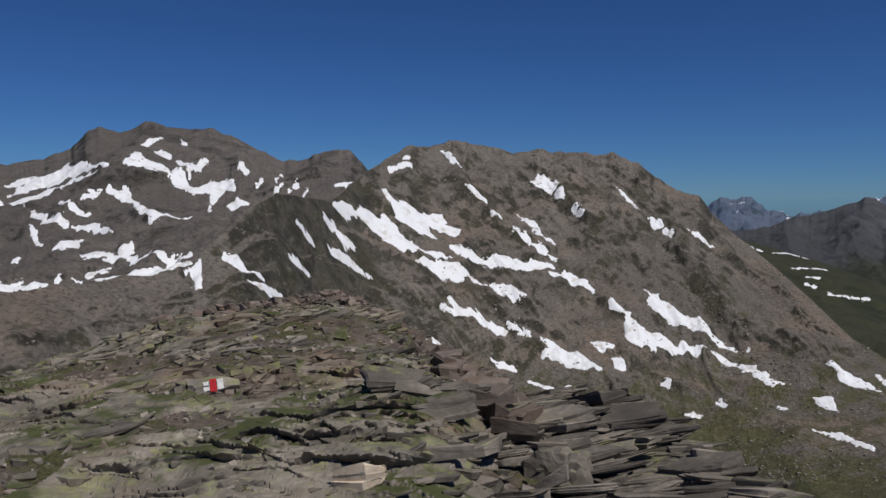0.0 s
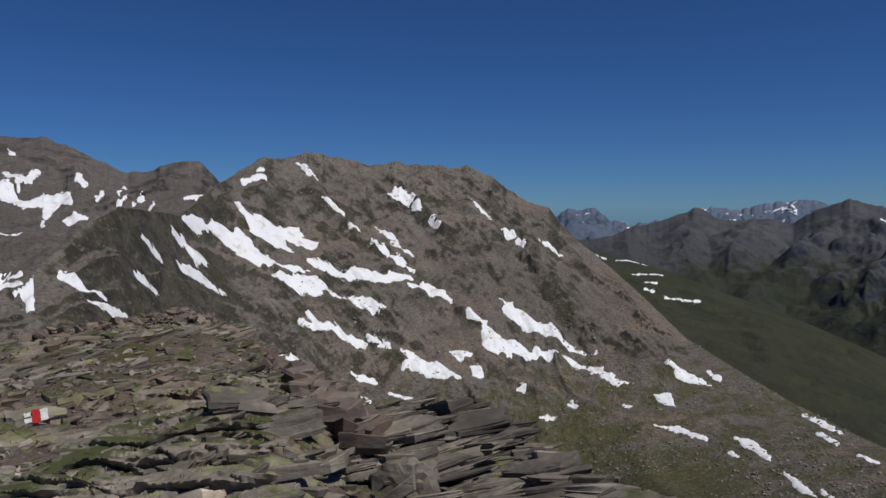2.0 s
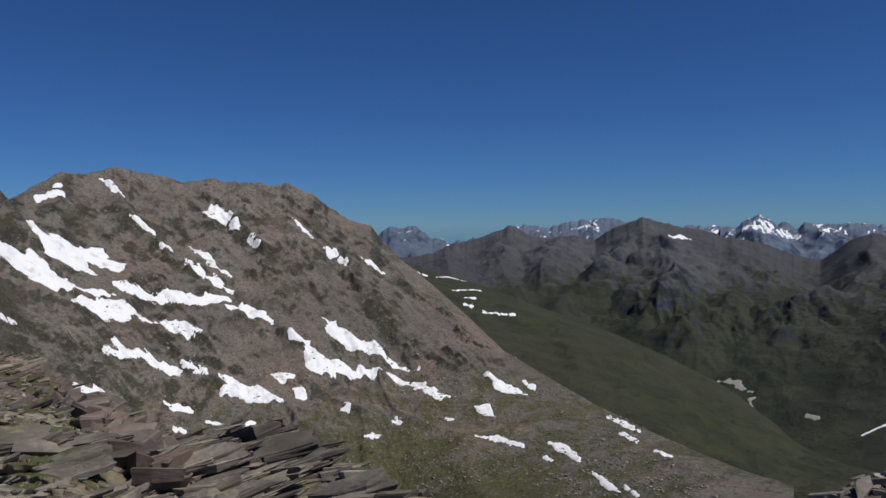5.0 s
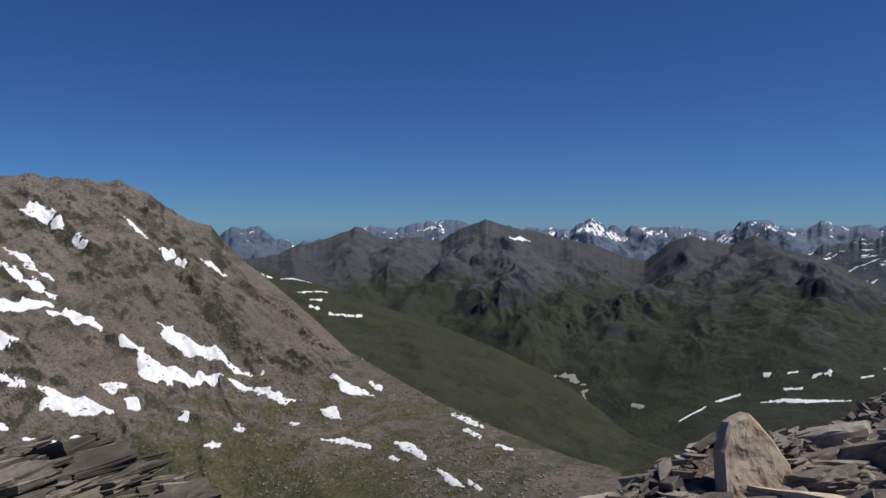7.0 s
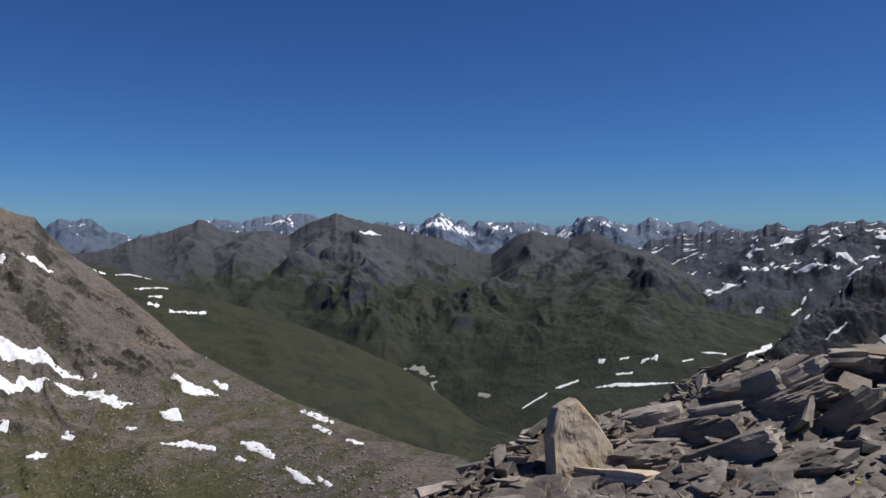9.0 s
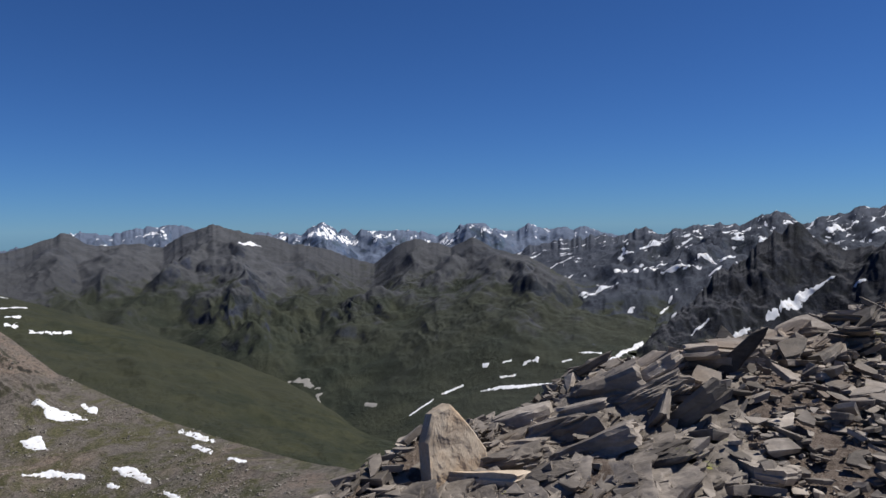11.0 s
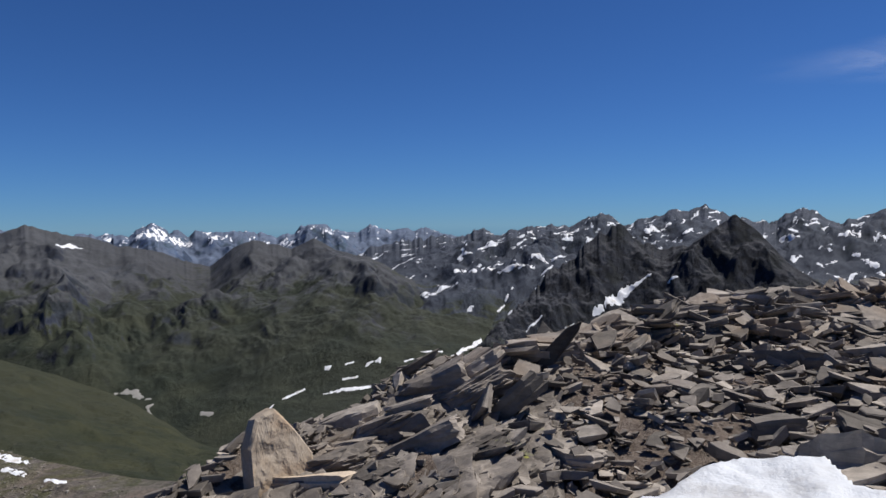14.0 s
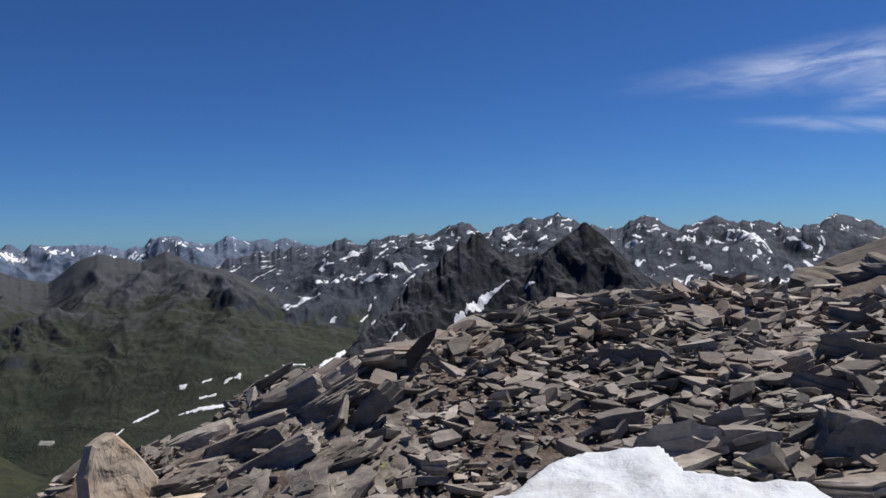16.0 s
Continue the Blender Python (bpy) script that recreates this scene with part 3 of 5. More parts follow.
def snow_patch(m, *spine, material=None, name="snow_patch", label=""):
    """A bank of old snow lying on the mountain m along (bearing, metres away, half width), with a ragged, melting edge."""
    SNOW_SEED[0] += 7
    seed = SNOW_SEED[0]
    p = np.array(spine, float)
    p[:, 1] = [m.reseat(a, d) for a, d in p[:, :2]]
    p[:, 2] *= 1.25 if material else 1.22 if p[:, 1].mean() < 1000 else 0.85 if m is left else 0.6
    if len(p) > 2:
        p[0, 2] *= 0.45
        p[-1, 2] *= 0.4
    az0, d0, w = p[:, 0].mean(), p[:, 1].mean(), p[:, 2]
    h = 25.0
    zz = m.height(np.array([az0, az0]), np.array([d0 + h, d0 - h]), 0.0) - EYE_Z
    k = float(np.clip(abs(zz[0] / (d0 + h) - zz[1] / (d0 - h)) * d0 / (2 * h), 0.2, 1.0))
    pu, pv = np.radians(p[:, 0] - az0) * d0, (p[:, 1] - d0) * k
    wide = w.max() * 1.9
    step = max(d0 * 0.00105, w.max() / 14)
    u = np.arange(pu.min() - wide, pu.max() + wide + step, step)
    v = np.arange(pv.min() - wide, pv.max() + wide + step, step)
    U, V = np.meshgrid(u, v)
    f = np.full(U.shape, -1e9)
    for i in range(len(p) - 1):
        ex, ey = pu[i + 1] - pu[i], pv[i + 1] - pv[i]
        t = np.clip(((U - pu[i]) * ex + (V - pv[i]) * ey) / (ex * ex + ey * ey + 1e-9), 0, 1)
        far_off = np.hypot(U - pu[i] - t * ex, V - pv[i] - t * ey)
        f = np.maximum(f, w[i] + (w[i + 1] - w[i]) * t - far_off)
    q = w.mean() * 2.4
    f = f + w.mean() * (0.75 * fbm(U / q * 0.8, V / q * 1.2, 5, seed, 0.55) - 0.5 * np.clip(fbm(U / q * 0.55, V / q * 0.9, 3, seed + 3, 0.5) - 0.25, 0, 1)) - 0.02 * w.mean()
    A, D = az0 + np.degrees(U / d0), d0 + V / k
    H = m.height(A, D)
    dc, zc, df, zf = m.lines(A)
    f = np.where(D > dc - 2, -1e3, f)
    Z = H + np.clip(f * 0.5, -2.5, 0.4) + 0.12
    keep = f > -2.5 * step
    cell = keep[:-1, :-1] | keep[1:, :-1] | keep[:-1, 1:] | keep[1:, 1:]
    rows, cols = U.shape
    i = (np.arange(rows - 1)[:, None] * cols + np.arange(cols - 1)[None, :])[cell]
    quads = np.stack([i, i + 1, i + cols + 1, i + cols], -1)
    used = np.unique(quads)
    remap = np.zeros(rows * cols, int)
    remap[used] = np.arange(len(used))
    co = np.stack([D * np.sin(np.radians(A)), D * np.cos(np.radians(A)), Z], -1).reshape(-1, 3)[used]
    me = bpy.data.meshes.new(name)
    me.from_pydata(co.tolist(), [], remap[quads].tolist())
    me.polygons.foreach_set("use_smooth", np.ones(len(quads), dtype=bool))
    me.materials.append(material or M_SNOW)
    long = np.hypot(np.ptp(pu), np.ptp(pv)) > 6 * w.max()
    label = label or ("long narrow streak of old white snow on scree" if long else "ragged patch of old white snow on rock")
    if material:
        return tagged(new(name, me), label, "gravel")
    return tagged(new(name, me), label, "snow", "snow patches")



def boulder_field(m, count, az_range, d_range, size, seed, material, label):
    """Fallen blocks strewn over a mountain's lower slopes."""
    rng = np.random.default_rng(seed)
    a = rng.uniform(*az_range, count)
    d = np.sqrt(rng.uniform(d_range[0] ** 2, d_range[1] ** 2, count))
    x, y = d * np.sin(np.radians(a)), d * np.cos(np.radians(a))
    clump = fbm(x / 40, y / 40, 3, seed)
    ok = clump * 1.5 + rng.uniform(-0.5, 0.5, count) > 0.1
    a, d, x, y = a[ok], d[ok], x[ok], y[ok]
    z = m.height(a, d)
    s = size[0] + (size[1] - size[0]) * rng.uniform(0, 1, len(a)) ** 4
    tmpl = np.array([(-1, -1, -1), (1, -1, -1), (1, 1, -1), (-1, 1, -1), (-1, -1, 1), (1, -1, 1), (1, 1, 1), (-1, 1, 1)], float) * 0.5
    fc = np.array([(0, 3, 2, 1), (4, 5, 6, 7), (0, 1, 5, 4), (1, 2, 6, 5), (2, 3, 7, 6), (3, 0, 4, 7)])
    co = np.repeat(tmpl[None], len(a), 0) * rng.uniform(0.55, 1.25, (len(a), 8, 3))
    th = rng.uniform(0, 6.28, len(a))[:, None]
    cx, cy = co[..., 0] * np.cos(th) - co[..., 1] * np.sin(th), co[..., 0] * np.sin(th) + co[..., 1] * np.cos(th)
    co = np.stack([cx * s[:, None] + x[:, None], cy * s[:, None] + y[:, None], (co[..., 2] * 0.75 + 0.12) * s[:, None] + z[:, None]], -1).reshape(-1, 3)
    faces = (fc[None] + np.arange(len(a))[:, None, None] * 8).reshape(-1, 4)
    me = bpy.data.meshes.new("boulder_field")
    me.from_pydata(co.tolist(), [], faces.tolist())
    me.materials.append(material)
    return tagged(new("boulder_field", me), label, "rocks", kind="stuff")


def block_mat():
    k = Mat("fallen block")
    c = k.mix(k.pos.outputs["Random Per Island"], (0.13, 0.118, 0.104), (0.34, 0.31, 0.27))
    c = k.mix(k.ramp(k.noise(0.6, 5, 0.6), 0.4, 0.65), c, (0.12, 0.11, 0.09))
    return k.color(c)


M_BLOCK = block_mat()
boulder_field(main, 20000, (-4, 46), (240, 640), (0.35, 1.7), 301, M_BLOCK, "grey fallen blocks on the lower cirque slope")
boulder_field(main, 5000, (-33, 0), (180, 480), (0.3, 1.3), 302, M_BLOCK, "grey fallen blocks on a scree hill")
boulder_field(main, 5000, (0, 30), (560, 860), (0.5, 2.2), 303, M_BLOCK, "grey blocks below the cliffs")

snow_patch(left, (-30.5, 1435, 6.5), (-28.5, 1490, 9.0), (-26.8, 1504, 10.2), (-25.7, 1490, 7.9), (-23.9, 1420, 3.2))
snow_patch(left, (-30.5, 1396, 5.8), (-29.2, 1365, 5.7), (-27.8, 1390, 4.7), (-26.1, 1419, 3.8), (-24.0, 1392, 2.6))
snow_patch(left, (-30.1, 1526, 6.3), (-28.8, 1535, 5.2), (-27.5, 1500, 4.0))
snow_patch(left, (-21.6, 1556, 4.1), (-21.0, 1577, 4.8), (-20.3, 1597, 4.2))
snow_patch(left, (-22.8, 1431, 4.3), (-22.1, 1420, 9.7), (-21.7, 1402, 8.5), (-20.3, 1383, 6.3), (-19.1, 1339, 8.1), (-18.0, 1275, 5.8))
snow_patch(left, (-18.2, 1280, 6.8), (-17.0, 1305, 12.8), (-16.0, 1306, 10.9), (-15.4, 1258, 6.2))
snow_patch(left, (-16.8, 1268, 7.7), (-17.2, 1191, 4.1))
snow_patch(left, (-19.1, 1629, 4.3), (-18.9, 1584, 6.6))
snow_patch(left, (-20.6, 1507, 5.1), (-19.9, 1483, 7.3))
snow_patch(left, (-19.3, 1446, 4.9), (-18.5, 1428, 6.5), (-17.9, 1420, 5.4), (-17.3, 1468, 5.0))
snow_patch(left, (-14.9, 1383, 5.8), (-14.6, 1353, 5.6))
snow_patch(left, (-13.8, 1298, 3.4), (-13.5, 1330, 3.5))
snow_patch(left, (-12.4, 1340, 4.6), (-12.0, 1371, 3.6))
snow_patch(left, (-12.4, 1278, 2.9), (-11.9, 1317, 3.0))
snow_patch(left, (-11.5, 1254, 2.8), (-10.9, 1279, 4.4))
snow_patch(left, (-10.5, 1217, 2.3), (-10.1, 1246, 2.8))
snow_patch(left, (-15.8, 1203, 4.5), (-15.2, 1206, 7.3), (-14.5, 1211, 4.1))
snow_patch(left, (-8.1, 1239, 3.3), (-7.3, 1252, 4.7), (-6.6, 1273, 2.4))
snow_patch(left, (-24.0, 1298, 4.9), (-22.9, 1267, 6.7), (-22.2, 1201, 7.3), (-21.1, 1147, 6.9), (-20.0, 1144, 5.2), (-18.4, 1151, 3.0))
snow_patch(left, (-27.0, 1315, 4.5), (-26.1, 1275, 4.3), (-25.1, 1230, 3.3))
snow_patch(left, (-25.4, 1308, 5.9), (-24.5, 1288, 5.8))
snow_patch(left, (-27.9, 1247, 5.2), (-26.7, 1226, 5.1))
snow_patch(left, (-26.4, 1200, 4.1), (-25.0, 1164, 5.7), (-23.7, 1117, 4.6))
snow_patch(left, (-27.5, 1017, 3.5), (-26.2, 1029, 5.4), (-25.7, 1089, 3.7))
snow_patch(left, (-28.8, 1210, 3.2), (-28.5, 1096, 4.6), (-28.2, 1046, 5.1))
snow_patch(left, (-29.7, 1015, 3.8), (-29.4, 1017, 3.5))
snow_patch(left, (-28.6, 1276, 2.9), (-27.9, 1283, 2.9))
snow_patch(shoulder, (-26.6, 640, 1.2), (-25.2, 648, 2.7), (-23.8, 641, 2.7), (-22.3, 603, 2.5), (-20.4, 587, 2.4))
snow_patch(shoulder, (-23.2, 649, 1.5), (-22.6, 651, 1.2))
snow_patch(shoulder, (-25.3, 589, 1.6), (-24.0, 605, 1.4))
snow_patch(shoulder, (-30.7, 563, 1.5), (-29.4, 574, 2.0))
snow_patch(shoulder, (-26.4, 581, 1.3), (-23.8, 558, 2.1), (-20.8, 566, 2.8), (-18.6, 563, 2.8))
snow_patch(shoulder, (-30.1, 565, 1.7), (-28.7, 557, 2.7), (-27.2, 577, 2.0))
snow_patch(shoulder, (-20.1, 583, 1.3), (-18.5, 584, 1.3))
snow_patch(main, (-18.7, 400, 1.5), (-18.3, 404, 3.1))
snow_patch(main, (-16.4, 414, 0.9), (-16.1, 412, 2.5), (-14.9, 409, 2.2), (-13.5, 412, 1.2))
snow_patch(main, (-14.5, 399, 0.9), (-13.3, 406, 1.5), (-12.1, 417, 0.9))
snow_patch(main, (-11.0, 492, 0.9), (-10.1, 504, 1.1), (-9.7, 509, 1.0))
snow_patch(main, (-8.9, 550, 1.5), (-8.2, 564, 2.6), (-7.6, 558, 2.1), (-6.5, 571, 1.3))
snow_patch(main, (-8.5, 530, 1.4), (-7.8, 538, 2.4), (-6.8, 549, 2.1), (-5.4, 562, 1.3))
snow_patch(main, (-11.5, 452, 1.0), (-10.8, 459, 1.7), (-10.1, 471, 1.2))
snow_patch(main, (-8.4, 586, 1.3), (-6.9, 619, 2.8), (-5.9, 631, 3.8), (-4.4, 639, 5.3), (-3.1, 632, 5.3), (-1.8, 638, 3.6))
snow_patch(main, (-4.6, 689, 1.6), (-3.9, 675, 3.1), (-3.1, 670, 5.6), (-1.8, 675, 7.1), (-0.1, 685, 6.2), (1.2, 678, 3.6))
snow_patch(main, (-2.0, 619, 3.3), (-0.9, 627, 4.7), (0.8, 629, 4.8), (2.3, 635, 3.1))
snow_patch(main, (-1.6, 637, 2.2), (-0.5, 641, 2.2), (0.8, 645, 2.2))
snow_patch(main, (0.8, 657, 2.2), (2.1, 656, 3.2), (3.8, 665, 3.0), (5.6, 666, 3.8), (7.3, 679, 2.8), (8.4, 684, 2.1))
snow_patch(main, (2.5, 633, 2.2), (3.8, 636, 2.2), (5.4, 637, 4.8), (6.4, 636, 3.9))
snow_patch(main, (8.4, 678, 2.3), (9.4, 679, 3.3), (10.7, 675, 2.3), (11.5, 668, 1.5))
snow_patch(main, (-3.9, 728, 1.9), (-2.4, 744, 2.0))
snow_patch(main, (-2.8, 753, 1.4), (-2.4, 758, 1.4))
snow_patch(main, (-0.0, 796, 1.8), (0.8, 784, 2.4), (1.5, 779, 1.8))
snow_patch(main, (1.9, 752, 1.4), (2.8, 744, 1.7), (3.4, 741, 1.4))
snow_patch(main, (3.9, 733, 1.1), (4.5, 729, 1.4))
snow_patch(main, (6.8, 795, 3.6), (7.6, 802, 6.1), (8.7, 798, 2.7), (9.3, 790, 1.5))
snow_patch(main, (10.0, 776, 1.8), (10.6, 771, 3.2))
snow_patch(main, (13.1, 817, 1.5), (13.7, 808, 2.1), (14.8, 792, 1.8))
snow_patch(main, (15.5, 793, 1.8), (16.3, 792, 2.1))
snow_patch(main, (16.7, 792, 1.5), (17.1, 793, 1.5))
snow_patch(main, (18.3, 799, 1.5), (19.2, 797, 2.4), (20.0, 803, 1.5))
snow_patch(main, (5.9, 746, 1.4), (6.9, 735, 2.5), (7.5, 729, 1.7))
snow_patch(main, (5.5, 720, 2.4), (6.4, 709, 2.9), (7.7, 698, 2.9), (8.7, 695, 1.6))
snow_patch(main, (7.1, 725, 1.4), (8.6, 715, 1.6))
snow_patch(main, (15.2, 686, 1.8), (16.1, 681, 6.2), (17.1, 665, 6.0), (18.5, 661, 5.0), (20.1, 655, 3.7), (22.2, 650, 1.5))
snow_patch(main, (13.0, 648, 1.5), (14.1, 640, 3.4), (14.7, 616, 6.1), (16.5, 620, 4.7), (18.5, 630, 3.8), (20.5, 636, 2.6), (22.0, 626, 3.3), (23.6, 609, 2.8), (25.6, 602, 1.4))
snow_patch(main, (-0.1, 578, 2.0), (1.2, 586, 2.7), (2.5, 591, 3.6), (3.8, 589, 2.7), (5.4, 586, 1.3))
snow_patch(main, (0.6, 593, 1.1), (1.5, 590, 1.6))
snow_patch(main, (5.2, 594, 1.1), (6.7, 590, 1.3))
snow_patch(main, (-4.2, 527, 1.2), (-2.9, 522, 2.4), (-1.6, 531, 5.2), (-0.4, 543, 3.3))
snow_patch(main, (7.8, 578, 2.0), (9.0, 581, 4.0), (10.3, 578, 4.8), (12.0, 569, 1.9))
snow_patch(main, (8.0, 591, 1.6), (8.8, 590, 2.7))
snow_patch(main, (11.4, 603, 1.6), (12.2, 601, 3.4), (13.1, 605, 1.4))
snow_patch(main, (12.8, 591, 2.5), (13.5, 587, 3.1), (14.3, 581, 1.3))
snow_patch(main, (3.8, 554, 1.3), (4.7, 554, 1.9), (5.7, 555, 1.3))
snow_patch(main, (6.7, 551, 1.0), (8.0, 547, 1.4), (9.1, 542, 1.0))
snow_patch(main, (9.7, 549, 1.5), (10.1, 550, 1.2))
snow_patch(main, (4.5, 538, 1.0), (5.2, 538, 0.8))
snow_patch(main, (16.6, 576, 1.5), (17.2, 579, 1.5))
snow_patch(main, (20.6, 570, 1.5), (21.0, 566, 1.3))
snow_patch(main, (27.5, 643, 1.5), (28.5, 633, 3.1), (29.9, 622, 2.6), (30.7, 614, 1.2))
snow_patch(main, (26.9, 588, 2.0), (27.7, 581, 3.1), (28.3, 571, 1.3))
snow_patch(main, (26.9, 533, 1.0), (28.6, 532, 1.6), (30.5, 514, 1.8))
snow_patch(main, (18.4, 546, 1.2), (19.4, 553, 1.0))
snow_patch(main, (24.7, 572, 1.3), (25.1, 571, 1.1))
snow_patch(main, (32.5, 513, 1.4), (33.4, 505, 2.5), (34.2, 493, 2.2), (34.7, 481, 1.3))
snow_patch(main, (35.7, 456, 1.0), (36.8, 432, 1.5), (37.7, 418, 0.9))
snow_patch(main, (38.1, 426, 0.6), (39.0, 406, 0.8))
snow_patch(main, (36.9, 570, 0.9), (38.2, 551, 1.3), (39.4, 533, 0.8))
snow_patch(main, (37.8, 525, 0.8), (39.0, 507, 0.8))
snow_patch(main, (40.3, 485, 0.7), (41.4, 473, 0.7))
snow_patch(main, (30.6, 646, 1.0), (31.4, 633, 1.2))
snow_patch(main, (32.0, 495, 0.9), (32.7, 486, 0.7))
snow_patch(green, (22.4, 1641, 3.1), (23.3, 1610, 3.0))
snow_patch(green, (23.9, 1611, 2.4), (24.9, 1681, 3.8), (26.3, 1669, 2.5))
snow_patch(green, (25.2, 1469, 1.7), (27.4, 1570, 1.8))
snow_patch(green, (26.1, 1396, 1.6), (27.0, 1415, 1.6))
snow_patch(green, (27.5, 1332, 1.5), (30.0, 1377, 1.6))
snow_patch(green, (26.1, 1351, 1.5), (26.8, 1351, 1.5))
snow_patch(mid, (59.3, 1294, 2.0), (62.0, 1280, 3.9), (65.0, 1275, 3.4))
snow_patch(mid, (56.4, 1324, 2.0), (58.0, 1346, 2.5))
snow_patch(mid, (53.8, 1259, 1.9), (55.7, 1299, 2.0))
snow_patch(mid, (59.6, 1408, 4.3), (59.9, 1403, 3.7))
snow_patch(mid, (62.7, 1381, 3.7), (63.7, 1392, 3.7))
snow_patch(mid, (65.6, 1383, 2.6), (66.3, 1385, 2.6))
snow_patch(mid, (60.9, 1332, 2.0), (62.0, 1331, 2.0))
snow_patch(mid, (41.0, 2476, 4.7), (42.1, 2539, 6.7), (43.0, 2540, 4.8))
snow_patch(mid, (61.1, 1398, 2.1), (61.7, 1401, 2.1))
snow_patch(mid, (68.9, 1338, 4.6), (70.2, 1455, 6.1), (72.0, 1604, 4.2), (73.3, 1656, 3.1))
snow_patch(mid, (69.4, 1309, 3.5), (71.5, 1449, 2.7))
snow_patch(mid, (66.9, 1422, 2.2), (68.5, 1415, 2.1))
snow_patch(dark, (80.0, 1340, 4.6), (81.1, 1373, 9.3), (82.6, 1397, 10.6), (84.2, 1432, 4.9))
snow_patch(dark, (77.1, 1281, 3.9), (78.2, 1305, 4.9), (78.9, 1320, 3.5))
snow_patch(dark, (85.5, 1413, 3.2), (86.1, 1422, 3.2))
snow_patch(dark, (75.0, 1286, 2.9), (76.1, 1312, 2.5))
snow_patch(right, (82.8, 2891, 9.8), (84.0, 2915, 12.1), (85.6, 2978, 7.9))
snow_patch(right, (75.2, 2980, 7.9), (76.5, 3097, 10.5))
snow_patch(right, (77.8, 3002, 12.5), (78.9, 3018, 8.0))
snow_patch(right, (83.4, 2566, 4.8), (84.5, 2567, 5.8))
snow_patch(right, (70.8, 2362, 5.4), (71.2, 2382, 4.5))
snow_patch(right, (72.9, 2299, 4.3), (74.2, 2363, 5.4))
snow_patch(right, (75.6, 2470, 5.6), (76.7, 2497, 4.7))
snow_patch(right, (71.9, 2483, 4.7), (73.0, 2624, 5.0))
snow_patch(right, (72.9, 1853, 4.2), (73.6, 1971, 3.7))
snow_patch(right, (77.1, 2443, 4.6), (78.0, 2473, 4.7))
snow_patch(right, (74.2, 2425, 4.6), (75.6, 2375, 4.5))
snow_patch(right, (70.2, 2706, 5.1), (70.9, 2756, 4.2))
snow_patch(right, (68.3, 2312, 3.5), (68.9, 2304, 3.5))
snow_patch(right, (69.6, 2403, 3.6), (70.4, 2426, 3.7))
snow_patch(right, (72.1, 2416, 4.6), (72.6, 2465, 4.7))
snow_patch(right, (73.7, 1800, 3.4), (74.6, 1834, 3.5))
snow_patch(fright, (100.2, 3242, 8.6), (101.7, 3184, 19.3), (103.0, 3002, 13.6))
snow_patch(fright, (97.7, 2826, 9.6), (98.8, 2612, 11.8), (99.4, 2465, 6.5))
snow_patch(fright, (100.0, 2569, 8.7), (100.5, 2626, 6.0))
snow_patch(fright, (93.1, 3125, 8.3), (94.1, 3148, 8.3))
snow_patch(fright, (95.9, 2586, 5.9), (96.5, 2732, 6.2))
snow_patch(fright, (97.1, 3233, 8.6), (97.9, 3287, 6.2))
snow_patch(fright, (90.6, 3780, 7.1), (91.9, 3780, 10.0))
snow_patch(fright, (101.7, 2721, 6.2), (102.2, 2948, 6.7))
snow_patch(fright, (104.6, 3076, 7.0), (105.1, 3172, 8.4))
snow_patch(fright, (105.6, 2862, 5.4), (106.2, 3188, 7.2))
snow_patch(fright, (102.8, 2332, 5.3), (104.2, 2597, 5.9))
snow_patch(fright, (101.6, 2470, 4.7), (102.4, 2335, 4.4))
snow_patch(peaks, (46.1, 4068, 13.8), (47.0, 4246, 16.0), (47.8, 4173, 23.7), (49.3, 4323, 22.9), (50.1, 4228, 14.4))
snow_patch(peaks, (59.6, 4177, 7.9), (60.9, 4317, 14.7), (61.6, 4403, 11.7))
snow_patch(peaks, (51.3, 4117, 7.8), (52.3, 4225, 9.6))
snow_patch(peaks, (55.5, 4348, 9.9), (57.2, 4164, 12.6))
snow_patch(far, (34.6, 4240, 11.2), (35.4, 4316, 14.7), (36.3, 4199, 9.5))
snow_patch(far, (24.9, 3511, 6.6), (26.6, 3587, 8.1))
snow_patch(far, (28.3, 3565, 5.4), (29.2, 3753, 5.7))


